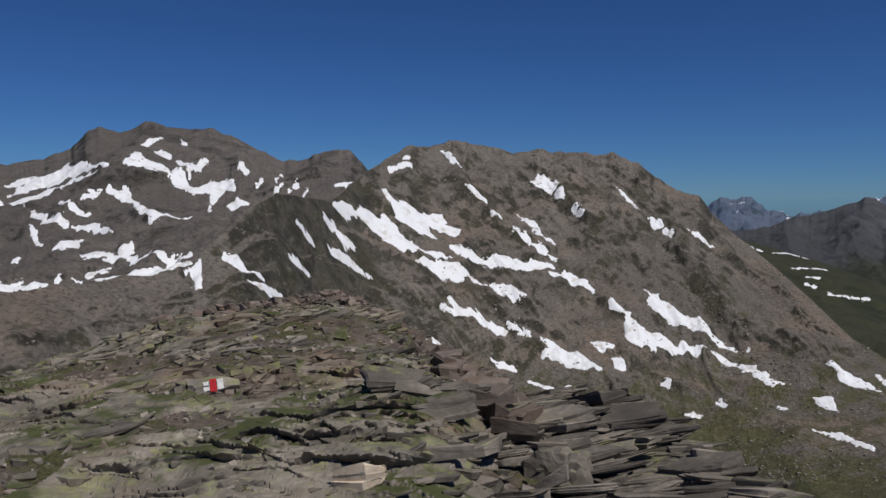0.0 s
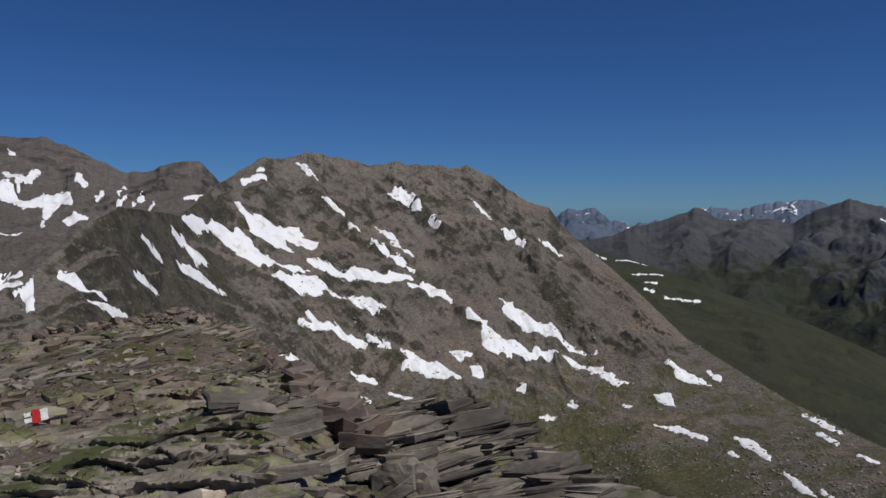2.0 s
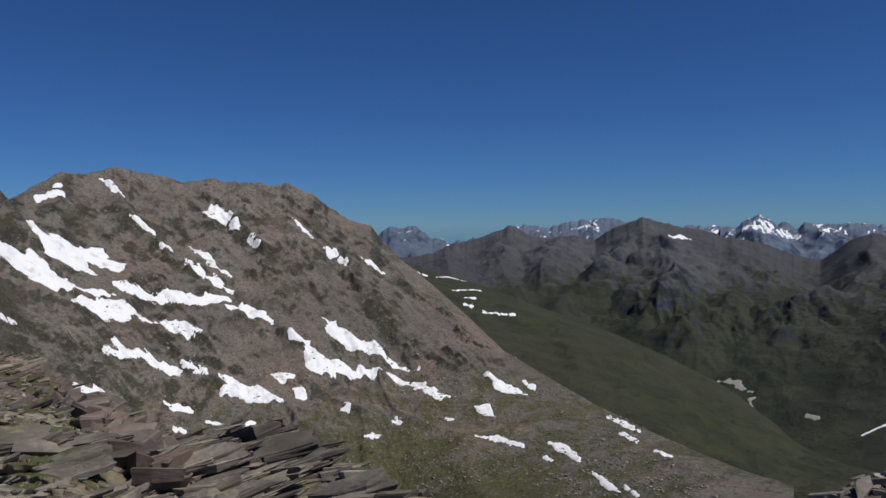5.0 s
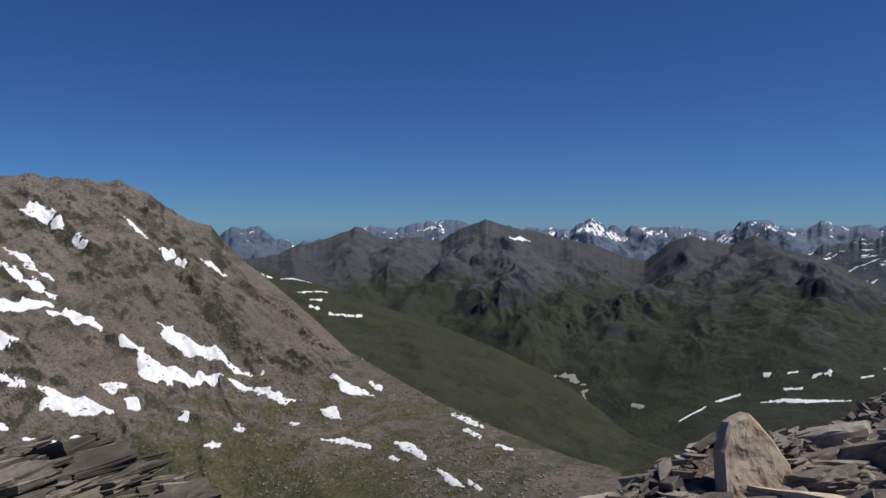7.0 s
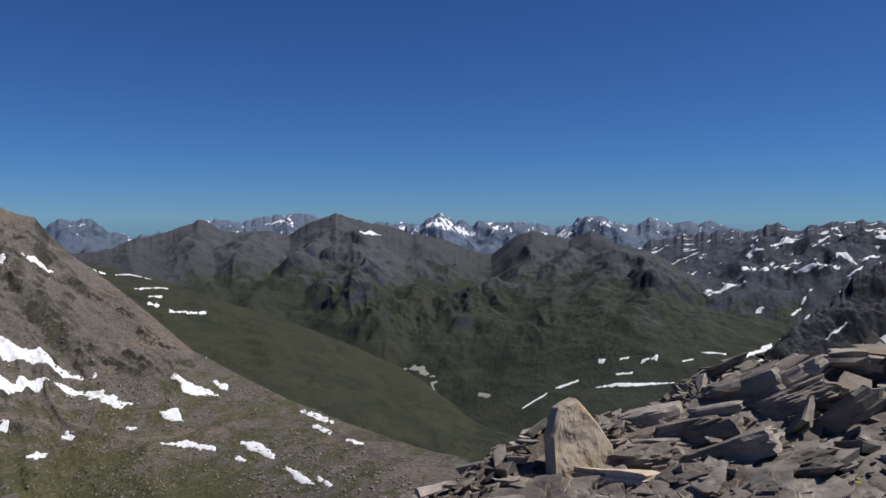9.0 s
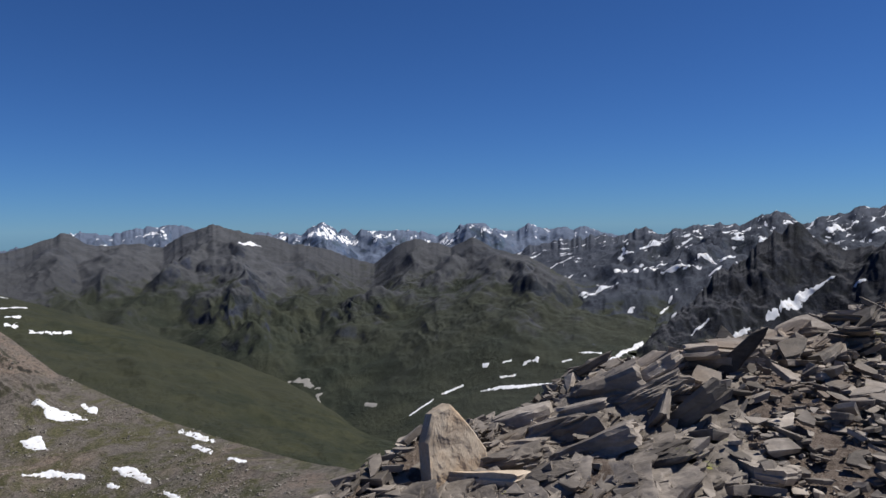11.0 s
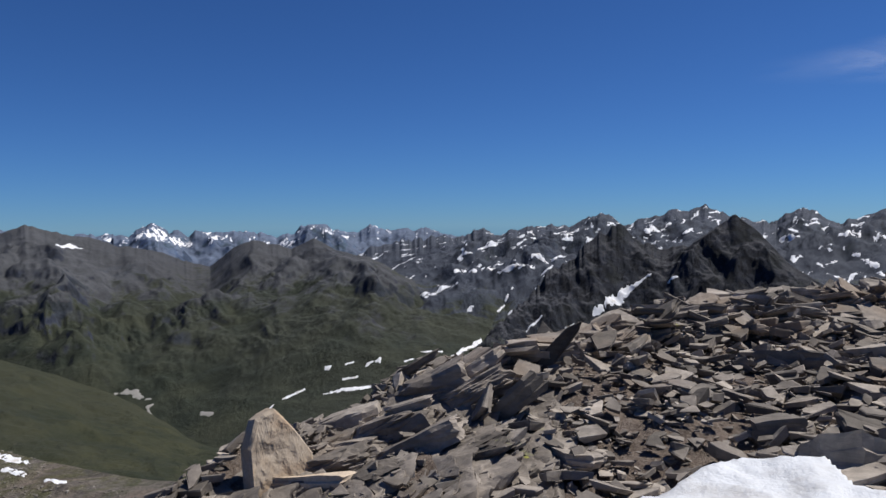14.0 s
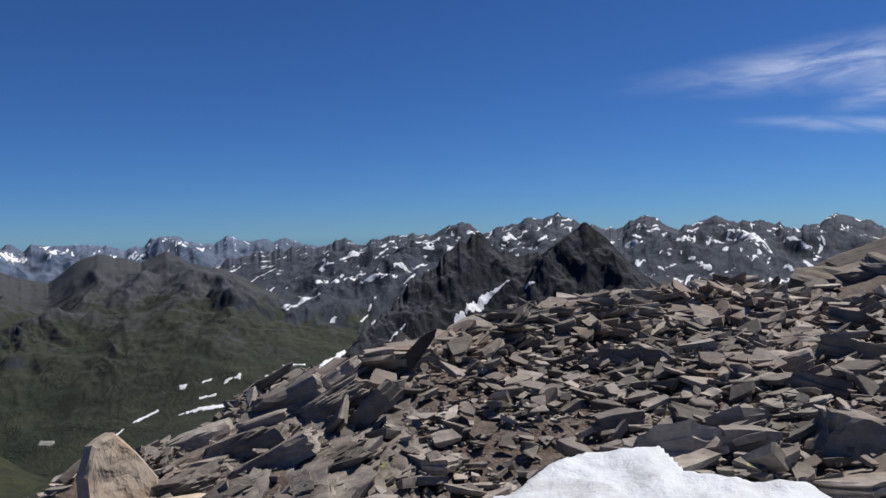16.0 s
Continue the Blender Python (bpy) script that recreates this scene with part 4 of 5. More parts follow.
# ---- rocks of the summit ----
def rock_mat(name, dark, light, lichen=0.0, moss=0.0, rust=None, scale=1.0, per_object=False, layered=True):
    """Layered schist: fine foliation, grain, lichen spots and moss."""
    k = Mat(name, 0.78)
    info = k.nt.nodes.new("ShaderNodeObjectInfo")
    rnd = info.outputs["Random"] if per_object else k.pos.outputs["Random Per Island"]
    a = k.noise(2.3 * scale, 6, 0.6)
    b = k.noise(14 * scale, 7, 0.7)
    lay = k.noise(5 * scale, 7, 0.65, ((1.0, 1.0, 5.0), (0.25, -0.2, 0.0)), distort=0.8)
    c = k.mix(k.ramp(a, 0.3, 0.7), dark, light)
    if layered:
        c = k.mix(k.ramp(lay, 0.42, 0.62, 0.0, 0.28), c, tuple(v * 0.5 for v in dark))
    tone = k.nt.nodes.new("ShaderNodeHueSaturation")
    k.link(k.ramp(rnd, 0, 1, 0.6, 1.45), tone.inputs["Value"])
    k.link(c, tone.inputs["Color"])
    c = tone.outputs["Color"]
    if rust:
        c = k.mix(k.math("MULTIPLY", k.ramp(k.noise(1.1 * scale, 5, 0.6), 0.48, 0.68), 0.8), c, rust)
    c = k.mix(k.ramp(b, 0.3, 0.7, 0.35, 0.0), c, tuple(v * 0.4 for v in dark))
    up = k.ramp(k.axis(k.pos.outputs["Normal"], 2), 0.35, 0.8)
    if lichen:
        spot = k.ramp(k.noise(3.1 * scale, 7, 0.72, distort=0.4), 0.66 - 0.16 * lichen, 0.72 - 0.12 * lichen)
        c = k.mix(k.math("MULTIPLY", k.math("MULTIPLY", spot, up), 0.6), c, (0.2, 0.21, 0.085))
        vivid = k.ramp(k.noise(6.3 * scale, 5, 0.6), 0.69, 0.73)
        c = k.mix(k.math("MULTIPLY", vivid, 0.7), c, (0.36, 0.36, 0.07))
    if moss:
        damp = k.ramp(k.noise(1.4 * scale, 6, 0.65), 0.62 - 0.14 * moss, 0.7 - 0.12 * moss)
        c = k.mix(k.math("MULTIPLY", damp, up), c, (0.055, 0.062, 0.022))
    if layered:
        k.bump(lay, 0.4, 0.02 / scale)
    k.bump(b, 0.6, 0.012 / scale)
    return k.color(c)


M_MOSSY = rock_mat("mossy schist", (0.11, 0.098, 0.08), (0.28, 0.247, 0.207), 1.0, 0.9, (0.19, 0.135, 0.1))
M_LEDGE = rock_mat("lichen schist", (0.098, 0.085, 0.071), (0.275, 0.24, 0.202), 0.8, 0.25)
M_PLATE = rock_mat("grey schist plate", (0.15, 0.13, 0.112), (0.35, 0.308, 0.266), 0.12, 0.0, (0.22, 0.165, 0.12))
M_PLATE_OWN = rock_mat("grey schist slab", (0.15, 0.13, 0.112), (0.35, 0.308, 0.266), 0.16, 0.0, (0.23, 0.175, 0.13), 1.0, True)
M_LEDGE_OWN = rock_mat("lichen schist slab", (0.098, 0.085, 0.071), (0.275, 0.24, 0.202), 0.75, 0.2, None, 1.0, True)
M_OUTCROP = rock_mat("outcrop schist", (0.13, 0.112, 0.096), (0.3, 0.262, 0.226), 0.15, 0.0, (0.2, 0.155, 0.115))
M_RED = rock_mat("red brown scree", (0.1, 0.08, 0.066), (0.21, 0.17, 0.142), 0.0, 0.0, (0.16, 0.108, 0.085))
M_RED_OWN = rock_mat("red brown scree stone", (0.1, 0.08, 0.066), (0.21, 0.17, 0.142), 0.0, 0.0, (0.16, 0.108, 0.085), 1.0, True)
M_PALE = rock_mat("pale granite", (0.36, 0.29, 0.22), (0.5, 0.42, 0.33), 0.0, 0.0, (0.46, 0.32, 0.2), 3.0, True, False)
M_BOULDER = rock_mat("brown boulder", (0.1, 0.085, 0.07), (0.22, 0.19, 0.155), 0.1, 0.0, (0.2, 0.14, 0.1), 0.6, True)


def hull(p):
    """Convex outline of loose points, anticlockwise."""
    p = sorted(map(tuple, p))
    out = []
    for run in (p, p[::-1]):
        h = []
        for q in run:
            while len(h) > 1 and (h[-1][0] - h[-2][0]) * (q[1] - h[-2][1]) - (h[-1][1] - h[-2][1]) * (q[0] - h[-2][0]) <= 0:
                h.pop()
            h.append(q)
        out += h[:-1]
    return np.array(out)


def plate_arrays(rng, n=9, layers=2, chip=0.04):
    """A broken plate of layered rock, unit size: an uneven angular outline, stepped undercut layers, wedge shaped. Returns points and faces."""
    pts = hull(rng.uniform(-0.5, 0.5, (n, 2)))
    pts = (pts - pts.mean(0)) / np.ptp(pts, 0)
    if layers > 1:
        nxt = np.roll(pts, -1, 0)
        cut = pts + (nxt - pts) * rng.uniform(0.3, 0.7, (len(pts), 1)) + rng.uniform(-chip, chip, pts.shape)
        pts = np.stack([pts, cut], 1).reshape(-1, 2)
    m = len(pts)
    px, py = pts[:, 0], pts[:, 1]
    wedge = rng.uniform(-0.75, 0.75, 2)
    rings = []
    zs = np.linspace(-0.5, 0.42, layers + 1)
    for i in range(layers):
        off = rng.uniform(-0.03, 0.03, 2)
        lo = rng.uniform(0.92, 1.0, m) * (rng.uniform(0.72, 0.92) if i == 0 else rng.uniform(0.9, 1.0))
        hi = rng.uniform(0.95, 1.03, m) * rng.uniform(0.93, 1.0)
        for sc, z in ((lo, zs[i]), (hi, zs[i + 1] - 0.05)):
            wz = z + (wedge[0] * px + wedge[1] * py) * (z + 0.5) + rng.uniform(-0.06, 0.06, m)
            rings.append(np.stack([px * sc + off[0], py * sc + off[1], wz], -1))
    sc = rng.uniform(0.8, 0.95, m)
    rings.append(np.stack([px * sc, py * sc, 0.47 + (wedge[0] * px + wedge[1] * py) * 0.97 + rng.uniform(-0.05, 0.06, m)], -1))
    co = np.concatenate(rings)
    faces = []
    for r in range(len(rings) - 1):
        for k in range(m):
            faces.append((r * m + k, r * m + (k + 1) % m, (r + 1) * m + (k + 1) % m, (r + 1) * m + k))
    last = (len(rings) - 1) * m
    co = np.concatenate([co, [[0.0, 0.0, co[-m:, 2].mean() + rng.uniform(-0.03, 0.06)]]])
    for k in range(m):
        faces.append((last + k, last + (k + 1) % m, len(co) - 1))
    faces.append(tuple(range(m - 1, -1, -1)))
    return co, faces


def lens(shape):
    """Thinned towards both ends and slightly bowed, as foliated rock weathers."""
    co = shape[0].copy()
    r = np.clip(np.abs(co[:, 0]) * 2, 0, 1)
    co[:, 2] = co[:, 2] * (1 - 0.45 * r ** 2) + 0.22 * np.sin(co[:, 0] * 2.6 + co[:, 1])
    return co, shape[1]


RNG = np.random.default_rng(5)
SHAPES = [plate_arrays(RNG, int(RNG.integers(8, 14)), 3, 0.05) for _ in range(40)]
PEBBLES = [plate_arrays(RNG, int(RNG.integers(6, 9)), 1) for _ in range(20)]
LENSES = [lens(plate_arrays(RNG, int(RNG.integers(8, 12)), 2, 0.05)) for _ in range(30)]
CHIPS = [plate_arrays(RNG, int(RNG.integers(7, 13)), 1) for _ in range(44)]


def shape_mesh(name, shape, material):
    me = bpy.data.meshes.new(name)
    me.from_pydata(shape[0].tolist(), [], shape[1])
    me.materials.append(material)
    return me


OWN = {}


def polar(az, d):
    return d * math.sin(radians(az)), d * math.cos(radians(az))


def ground_z(az, d):
    return float(summit(np.array([az], float), np.array([d], float))[0])


def turn(az, roll, pitch, yaw):
    """Lying along the bearing's tangent: roll lifts its right end, pitch tips it towards the summit, yaw turns it flat."""
    return Euler((0, 0, radians(-az))).to_matrix().to_4x4() @ Euler((radians(pitch), radians(-roll), 0)).to_matrix().to_4x4() @ Euler((0, 0, radians(yaw))).to_matrix().to_4x4()


def slab(az, d, length, width, thick, lift=0.0, roll=0.0, pitch=0.0, yaw=0.0, material=None, label="", shape=0, family=None, name="flat_stone", group="summit slabs"):
    """One large slab as a thing of its own, bedded in the ground at a bearing and distance."""
    material = material or M_PLATE_OWN
    family = family or SHAPES
    key = (shape % len(family), material.name, id(family))
    if key not in OWN:
        OWN[key] = shape_mesh(name, family[shape % len(family)], material)
    ob = new(name, OWN[key])
    x, y = polar(az, d)
    ob.matrix_world = Matrix.Translation((x, y, ground_z(az, d) + lift + thick * 0.22)) @ turn(az, roll, pitch, yaw) @ Matrix.Diagonal((length, width, thick, 1))
    return tagged(ob, label or "grey layered schist slab lying on the summit", "rock", group)


def rubble(name, count, az_range, d_range, size, flat, roll, pitch, material, label, family=SHAPES, seed=1, bias=1.0, lift=0.0, spread=180, edge_only=False, long=(0.55, 1.0), skip=None, grow=None, own=0, own_mat=None, own_label="", own_name="flat_stone"):
    """Many plates in one mesh of kind stuff; size: smallest and largest length; flat: thickness per length."""
    rng = np.random.default_rng(seed)
    cos, faces, base = [], [], 0
    a = rng.uniform(*az_range, count)
    u = rng.uniform(0, 1, count)
    d = np.sqrt(d_range[0] ** 2 + (d_range[1] ** 2 - d_range[0] ** 2) * u)
    de = np.interp(a, EDGE[:, 0], EDGE[:, 2])
    d = np.minimum(d, de * rng.uniform(0.9, 1.04, count)) if not edge_only else de * rng.uniform(*edge_only, count)
    z = summit(a, d)
    s = size[0] + (size[1] - size[0]) * rng.uniform(0, 1, count) ** (1.6 + bias)
    if grow:
        s = s * np.clip(d / grow, 0.75, 2.2)
    gone = near_snow(a, d) > -0.02 if skip is in_snow else np.zeros(count, bool)
    single = set(np.argsort(-s / d)[:own].tolist())
    for i in range(count):
        if gone[i] or (skip and skip is not in_snow and skip(a[i], d[i])):
            continue
        pick = int(rng.integers(len(family)))
        co, fc = family[pick]
        th = s[i] * rng.uniform(*flat)
        m = Matrix.Translation((*polar(a[i], d[i]), z[i] + lift * rng.uniform(0, 1) + th * rng.uniform(0.0, 0.3)))
        m = m @ turn(a[i], rng.normal(roll[0], roll[1]), rng.normal(pitch[0], pitch[1]), rng.uniform(-spread, spread))
        m = m @ Matrix.Diagonal((s[i], s[i] * rng.uniform(*long), th, 1))
        if i in single:
            key = (pick, own_mat.name, id(family))
            if key not in OWN:
                OWN[key] = shape_mesh(own_name, family[pick], own_mat)
            ob = new(own_name, OWN[key])
            ob.matrix_world = m
            tagged(ob, own_label, "rock", own_name.replace("_", " ") + "s")
            continue
        m = np.array(m)
        cos.append(co @ m[:3, :3].T + m[:3, 3])
        faces.extend(tuple(v + base for v in f) for f in fc)
        base += len(co)
    me = bpy.data.meshes.new(name)
    me.from_pydata(np.concatenate(cos).tolist(), [], faces)
    me.materials.append(material)
    return tagged(new(name, me), label, "rocks", kind="stuff")


def in_snow(a, d):
    return near_snow(np.array([a]), np.array([d]))[0] > 0.05


SNOW_RIM = np.array([(70, 1.6), (75, 3.0), (79, 3.55), (82, 3.85), (85.5, 4.1), (88.5, 4.4), (93.6, 4.46), (95, 4.12), (100, 4.12), (104, 4.08), (108.7, 3.95), (113, 3.4), (122, 1.6)])


def near_snow(az, d):
    """How far inside the summit's snow bank a place lies, in metres."""
    x, y = d * np.sin(np.radians(az)), d * np.cos(np.radians(az))
    rim = np.interp(az, SNOW_RIM[:, 0], SNOW_RIM[:, 1]) + 0.1 * fbm(x * 2.1, y * 2.1, 4, 91)
    return np.minimum(rim - d, d - 2.0 + 0.1 * fbm(x * 1.5, y * 1.5, 3, 93))


def own_slabs(count, az_range, d_range, size, flat, roll, pitch, material, label, seed, spread=25, width=(0.5, 0.9), lift=0.05, edge=0.97):
    rng = np.random.default_rng(seed)
    for i in range(count):
        a = rng.uniform(*az_range)
        de = float(np.interp(a, EDGE[:, 0], EDGE[:, 2]))
        d = min(math.sqrt(rng.uniform(d_range[0] ** 2, d_range[1] ** 2)), de * edge * rng.uniform(0.92, 1.0))
        s = size[0] + (size[1] - size[0]) * rng.uniform(0, 1) ** 1.7
        if in_snow(a, d) or (abs(a - 57) < 5 and d < 4.9):
            continue
        slab(a, d, s, s * rng.uniform(*width), s * rng.uniform(*flat), rng.uniform(-0.02, lift), rng.normal(*roll), rng.normal(*pitch), rng.uniform(-spread, spread), material, label, int(rng.integers(99)))


def bedrock(name, az_range, d_range, cols, rows, bearing, spacing, tall, lip, cover, material, label, seed, bulge=0.0):
    """Bedrock of tilted layers breaking out of the ground: each layer steps up across the bearing and overhangs the one before."""
    az = np.linspace(*az_range, cols)
    d = np.geomspace(*d_range, rows)
    A, D = np.meshgrid(az, d)
    x, y = D * np.sin(np.radians(A)), D * np.cos(np.radians(A))
    ux, uy = math.sin(radians(bearing)), math.cos(radians(bearing))
    across, along = x * ux + y * uy, x * uy - y * ux
    h, push = np.zeros(A.shape), np.zeros(A.shape)
    for k, (part, amp) in enumerate(((1.0, 1.0), (0.45, 0.55), (0.2, 0.3))):
        sp = spacing * part
        p = across / sp + 0.9 * fbm(x / (sp * 5), y / (sp * 5), 3, seed + 5 * k) + 0.25 * fbm(x / sp, y / sp, 2, seed + 50 + k)
        band = np.floor(p)
        fr = p - band
        size = np.clip(0.55 + 0.8 * value(band * 7.31, along / (sp * 3.2) + band * 3.7, seed + 9 + k), 0.05, 1.3)
        saw = np.where(fr < 0.12, fr / 0.12, 1 - (fr - 0.12) / 0.88) - 0.5
        h = h + tall * amp * size * saw
        push = push + lip * sp * size * np.where(fr < 0.12, fr / 0.12, np.clip(1 - (fr - 0.12) / 0.5, 0, 1))
    h = h + 0.012 * fbm(x * 9, y * 9, 4, seed + 70) + bulge * np.clip(fbm(x / 1.3, y / 1.3, 2, seed + 75), 0, 1)
    show = fbm(x / 2.2, y / 2.2, 4, seed + 80, 0.5) + cover
    edge = np.minimum(np.minimum((A - az_range[0]) / 2.0, (az_range[1] - A) / 2.0), np.minimum((D / d_range[0] - 1) * 8, (1 - D / d_range[1]) * 12))
    de = np.interp(A, EDGE[:, 0], EDGE[:, 2])
    show = np.minimum(np.minimum(show * 2.2, edge), (de * 0.96 - D) / 0.12)
    Z = summit(A, D) + np.where(show > 0, h * np.clip(show, 0.15, 1) + 0.02, 0.0) + np.clip(show, -1, 0.0) * 0.3
    push = push * np.clip(show, 0, 1)
    co = np.stack([x - ux * push, y - uy * push, Z], -1).reshape(-1, 3)
    ob = grid_mesh(name, co, rows, cols, material)
    ob.data.polygons.foreach_set("use_smooth", np.zeros(len(ob.data.polygons), dtype=bool))
    return tagged(ob, label, "bedrock", kind="structure")


bedrock("bedrock_turf", (-41, 4), (2.3, 26), 640, 540, 8, 0.34, 0.1, 0.42, 0.05, M_MOSSY, "layered mossy schist bedrock breaking out of turf", 501)
bedrock("bedrock_ledges", (-4, 31), (2.5, 6.8), 520, 350, -6, 0.34, 0.15, 0.55, 0.6, M_LEDGE, "tilted layered schist ledges with green lichen", 521)
bedrock("bedrock_outcrop", (43, 77), (3.2, 6.8), 480, 280, -22, 0.45, 0.17, 0.42, 0.9, M_OUTCROP, "tilted slabby schist bedrock of an outcrop", 541, 0.08)
# turf and bedrock ribs towards the cirque
rubble("bedrock_ribs", 3800, (-40, 3), (2.4, 25), (0.05, 0.26), (0.1, 0.22), (8, 7), (-5, 9), M_MOSSY, "low mossy ribs of layered schist in turf", LENSES, seed=11, spread=12, long=(0.22, 0.5), grow=6.0, own=70, own_mat=M_LEDGE_OWN, own_label="low grey schist rib with green lichen", own_name="rib_stone")
rubble("bedrock_ribs", 260, (-40, 4), (2.6, 25), (0.25, 0.7), (0.05, 0.1), (8, 4), (-6, 5), M_MOSSY, "long low mossy schist ribs in turf", LENSES, seed=12, spread=7, long=(0.16, 0.32), grow=7.0)
rubble("turf_stones", 2600, (-40, 6), (2.4, 22), (0.05, 0.2), (0.12, 0.3), (6, 10), (-4, 10), M_MOSSY, "small schist plates in turf", CHIPS, seed=17, long=(0.4, 0.9), grow=6.0)
rubble("turf_stones", 1900, (-40, 5), (2.3, 6.5), (0.04, 0.17), (0.12, 0.3), (6, 10), (-4, 10), M_MOSSY, "small schist plates in near turf", CHIPS, seed=18, long=(0.35, 0.8), own=60, own_mat=M_LEDGE_OWN, own_label="small flat schist stone lying on turf", own_name="turf_stone")
rubble("loose_stones", 3600, (-40, 8), (2.2, 9), (0.015, 0.085), (0.25, 0.6), (0, 15), (0, 15), M_PLATE, "small loose stones on brown soil", PEBBLES, seed=13)
rubble("red_scree", 4200, (-21, -1.5), (13, 29), (0.07, 0.42), (0.16, 0.4), (3, 20), (-3, 18), M_RED, "red brown broken rock on a knoll", CHIPS, seed=14, lift=0.16, edge_only=(0.66, 1.01), own=80, own_mat=M_RED_OWN, own_label="red brown broken stone on a scree knoll", own_name="scree_stone")
rubble("edge_scree", 900, (-38, -17), (8, 24), (0.07, 0.34), (0.15, 0.4), (6, 16), (-3, 14), M_MOSSY, "dark broken rock along the turf edge", CHIPS, seed=15, lift=0.06, edge_only=(0.9, 1.0))
rubble("edge_scree", 700, (-3, 5), (5, 18), (0.1, 0.45), (0.14, 0.35), (0, 18), (-3, 14), M_RED, "red brown broken slabs at the drop", CHIPS, seed=16, lift=0.1, edge_only=(0.75, 1.0))
# tilted ledges above the drop
own_slabs(45, (-3, 24), (2.8, 6.0), (0.2, 0.62), (0.07, 0.14), (9, 4), (-6, 5), M_LEDGE_OWN, "tilted grey schist ledge with green lichen", 21, 8, (0.25, 0.5), 0.05)
own_slabs(24, (-36, 0), (2.8, 9), (0.2, 0.55), (0.06, 0.12), (8, 4), (-6, 5), M_LEDGE_OWN, "low grey schist rib with green lichen", 22, 8, (0.22, 0.4), 0.0)
rubble("ledge_rock", 900, (-6, 31), (2.4, 6.5), (0.05, 0.28), (0.1, 0.24), (8, 10), (-5, 11), M_LEDGE, "thin tilted layers of lichen covered schist", CHIPS, seed=23, spread=20, long=(0.25, 0.6), lift=0.06, own=110, own_mat=M_LEDGE_OWN, own_label="thin grey schist plate on a tilted ledge", own_name="ledge_plate")
rubble("ledge_rock", 260, (3, 16), (4, 6.0), (0.18, 0.6), (0.05, 0.1), (11, 3), (-6, 4), M_LEDGE, "stacked thin schist layers at the drop", LENSES, seed=24, spread=6, long=(0.2, 0.36), lift=0.08, edge_only=(0.8, 1.0), own=60, own_mat=M_LEDGE_OWN, own_label="long thin schist layer stacked at the drop", own_name="ledge_layer")
rubble("ledge_rock", 200, (14, 26), (3, 5.0), (0.12, 0.45), (0.07, 0.13), (3, 4), (-5, 5), M_LEDGE, "stacked thin schist layers above the slope", LENSES, seed=25, spread=8, long=(0.22, 0.4), lift=0.06, edge_only=(0.78, 1.0))
# outcrop beside the standing stone
own_slabs(9, (61, 74), (4.6, 6.4), (0.3, 0.7), (0.12, 0.24), (26, 7), (-4, 6), M_PLATE_OWN, "long schist slab tilted up in an outcrop", 33, 10, (0.3, 0.5), 0.12)
own_slabs(14, (44, 62), (3.4, 6.2), (0.16, 0.42), (0.1, 0.2), (14, 7), (-2, 8), M_PLATE_OWN, "grey brown schist slab of a tilted outcrop", 31, 16, (0.35, 0.7), 0.04)
rubble("outcrop_rock", 800, (42, 78), (2.6, 6.6), (0.04, 0.2), (0.12, 0.28), (16, 13), (-2, 13), M_PLATE, "broken tilted schist stones on an outcrop", CHIPS, seed=32, spread=60, long=(0.35, 0.8), lift=0.06, skip=lambda a, d: abs(a - 57) < 3.4 and 3.9 < d < 4.85, own=90, own_mat=M_PLATE_OWN, own_label="broken grey schist stone on the outcrop", own_name="outcrop_stone")
# loose plates along the path
own_slabs(90, (73, 113), (4.2, 9.8), (0.16, 0.5), (0.1, 0.22), (3, 11), (-2, 10), M_PLATE_OWN, "loose grey schist plate among rubble", 41, 180, (0.5, 0.9), 0.05)
rubble("plate_rubble", 4900, (73, 116), (2.6, 10.5), (0.045, 0.31), (0.1, 0.28), (3, 17), (-3, 15), M_PLATE, "loose angular schist plates and chips", CHIPS, seed=42, lift=0.09, skip=in_snow, grow=6.5, own=260, own_mat=M_PLATE_OWN, own_label="loose angular schist stone among rubble", own_name="rubble_stone")
rubble("plate_rubble", 4600, (58, 114), (2.6, 8), (0.025, 0.11), (0.18, 0.4), (0, 18), (0, 18), M_PLATE, "small schist chips on the path", PEBBLES, seed=43, lift=0.03, skip=in_snow)
rubble("plate_rubble", 420, (80, 106), (7, 11), (0.12, 0.5), (0.1, 0.22), (5, 16), (-2, 14), M_PLATE, "piled schist plates on the crest", seed=44, lift=0.14, edge_only=(0.88, 1.0))


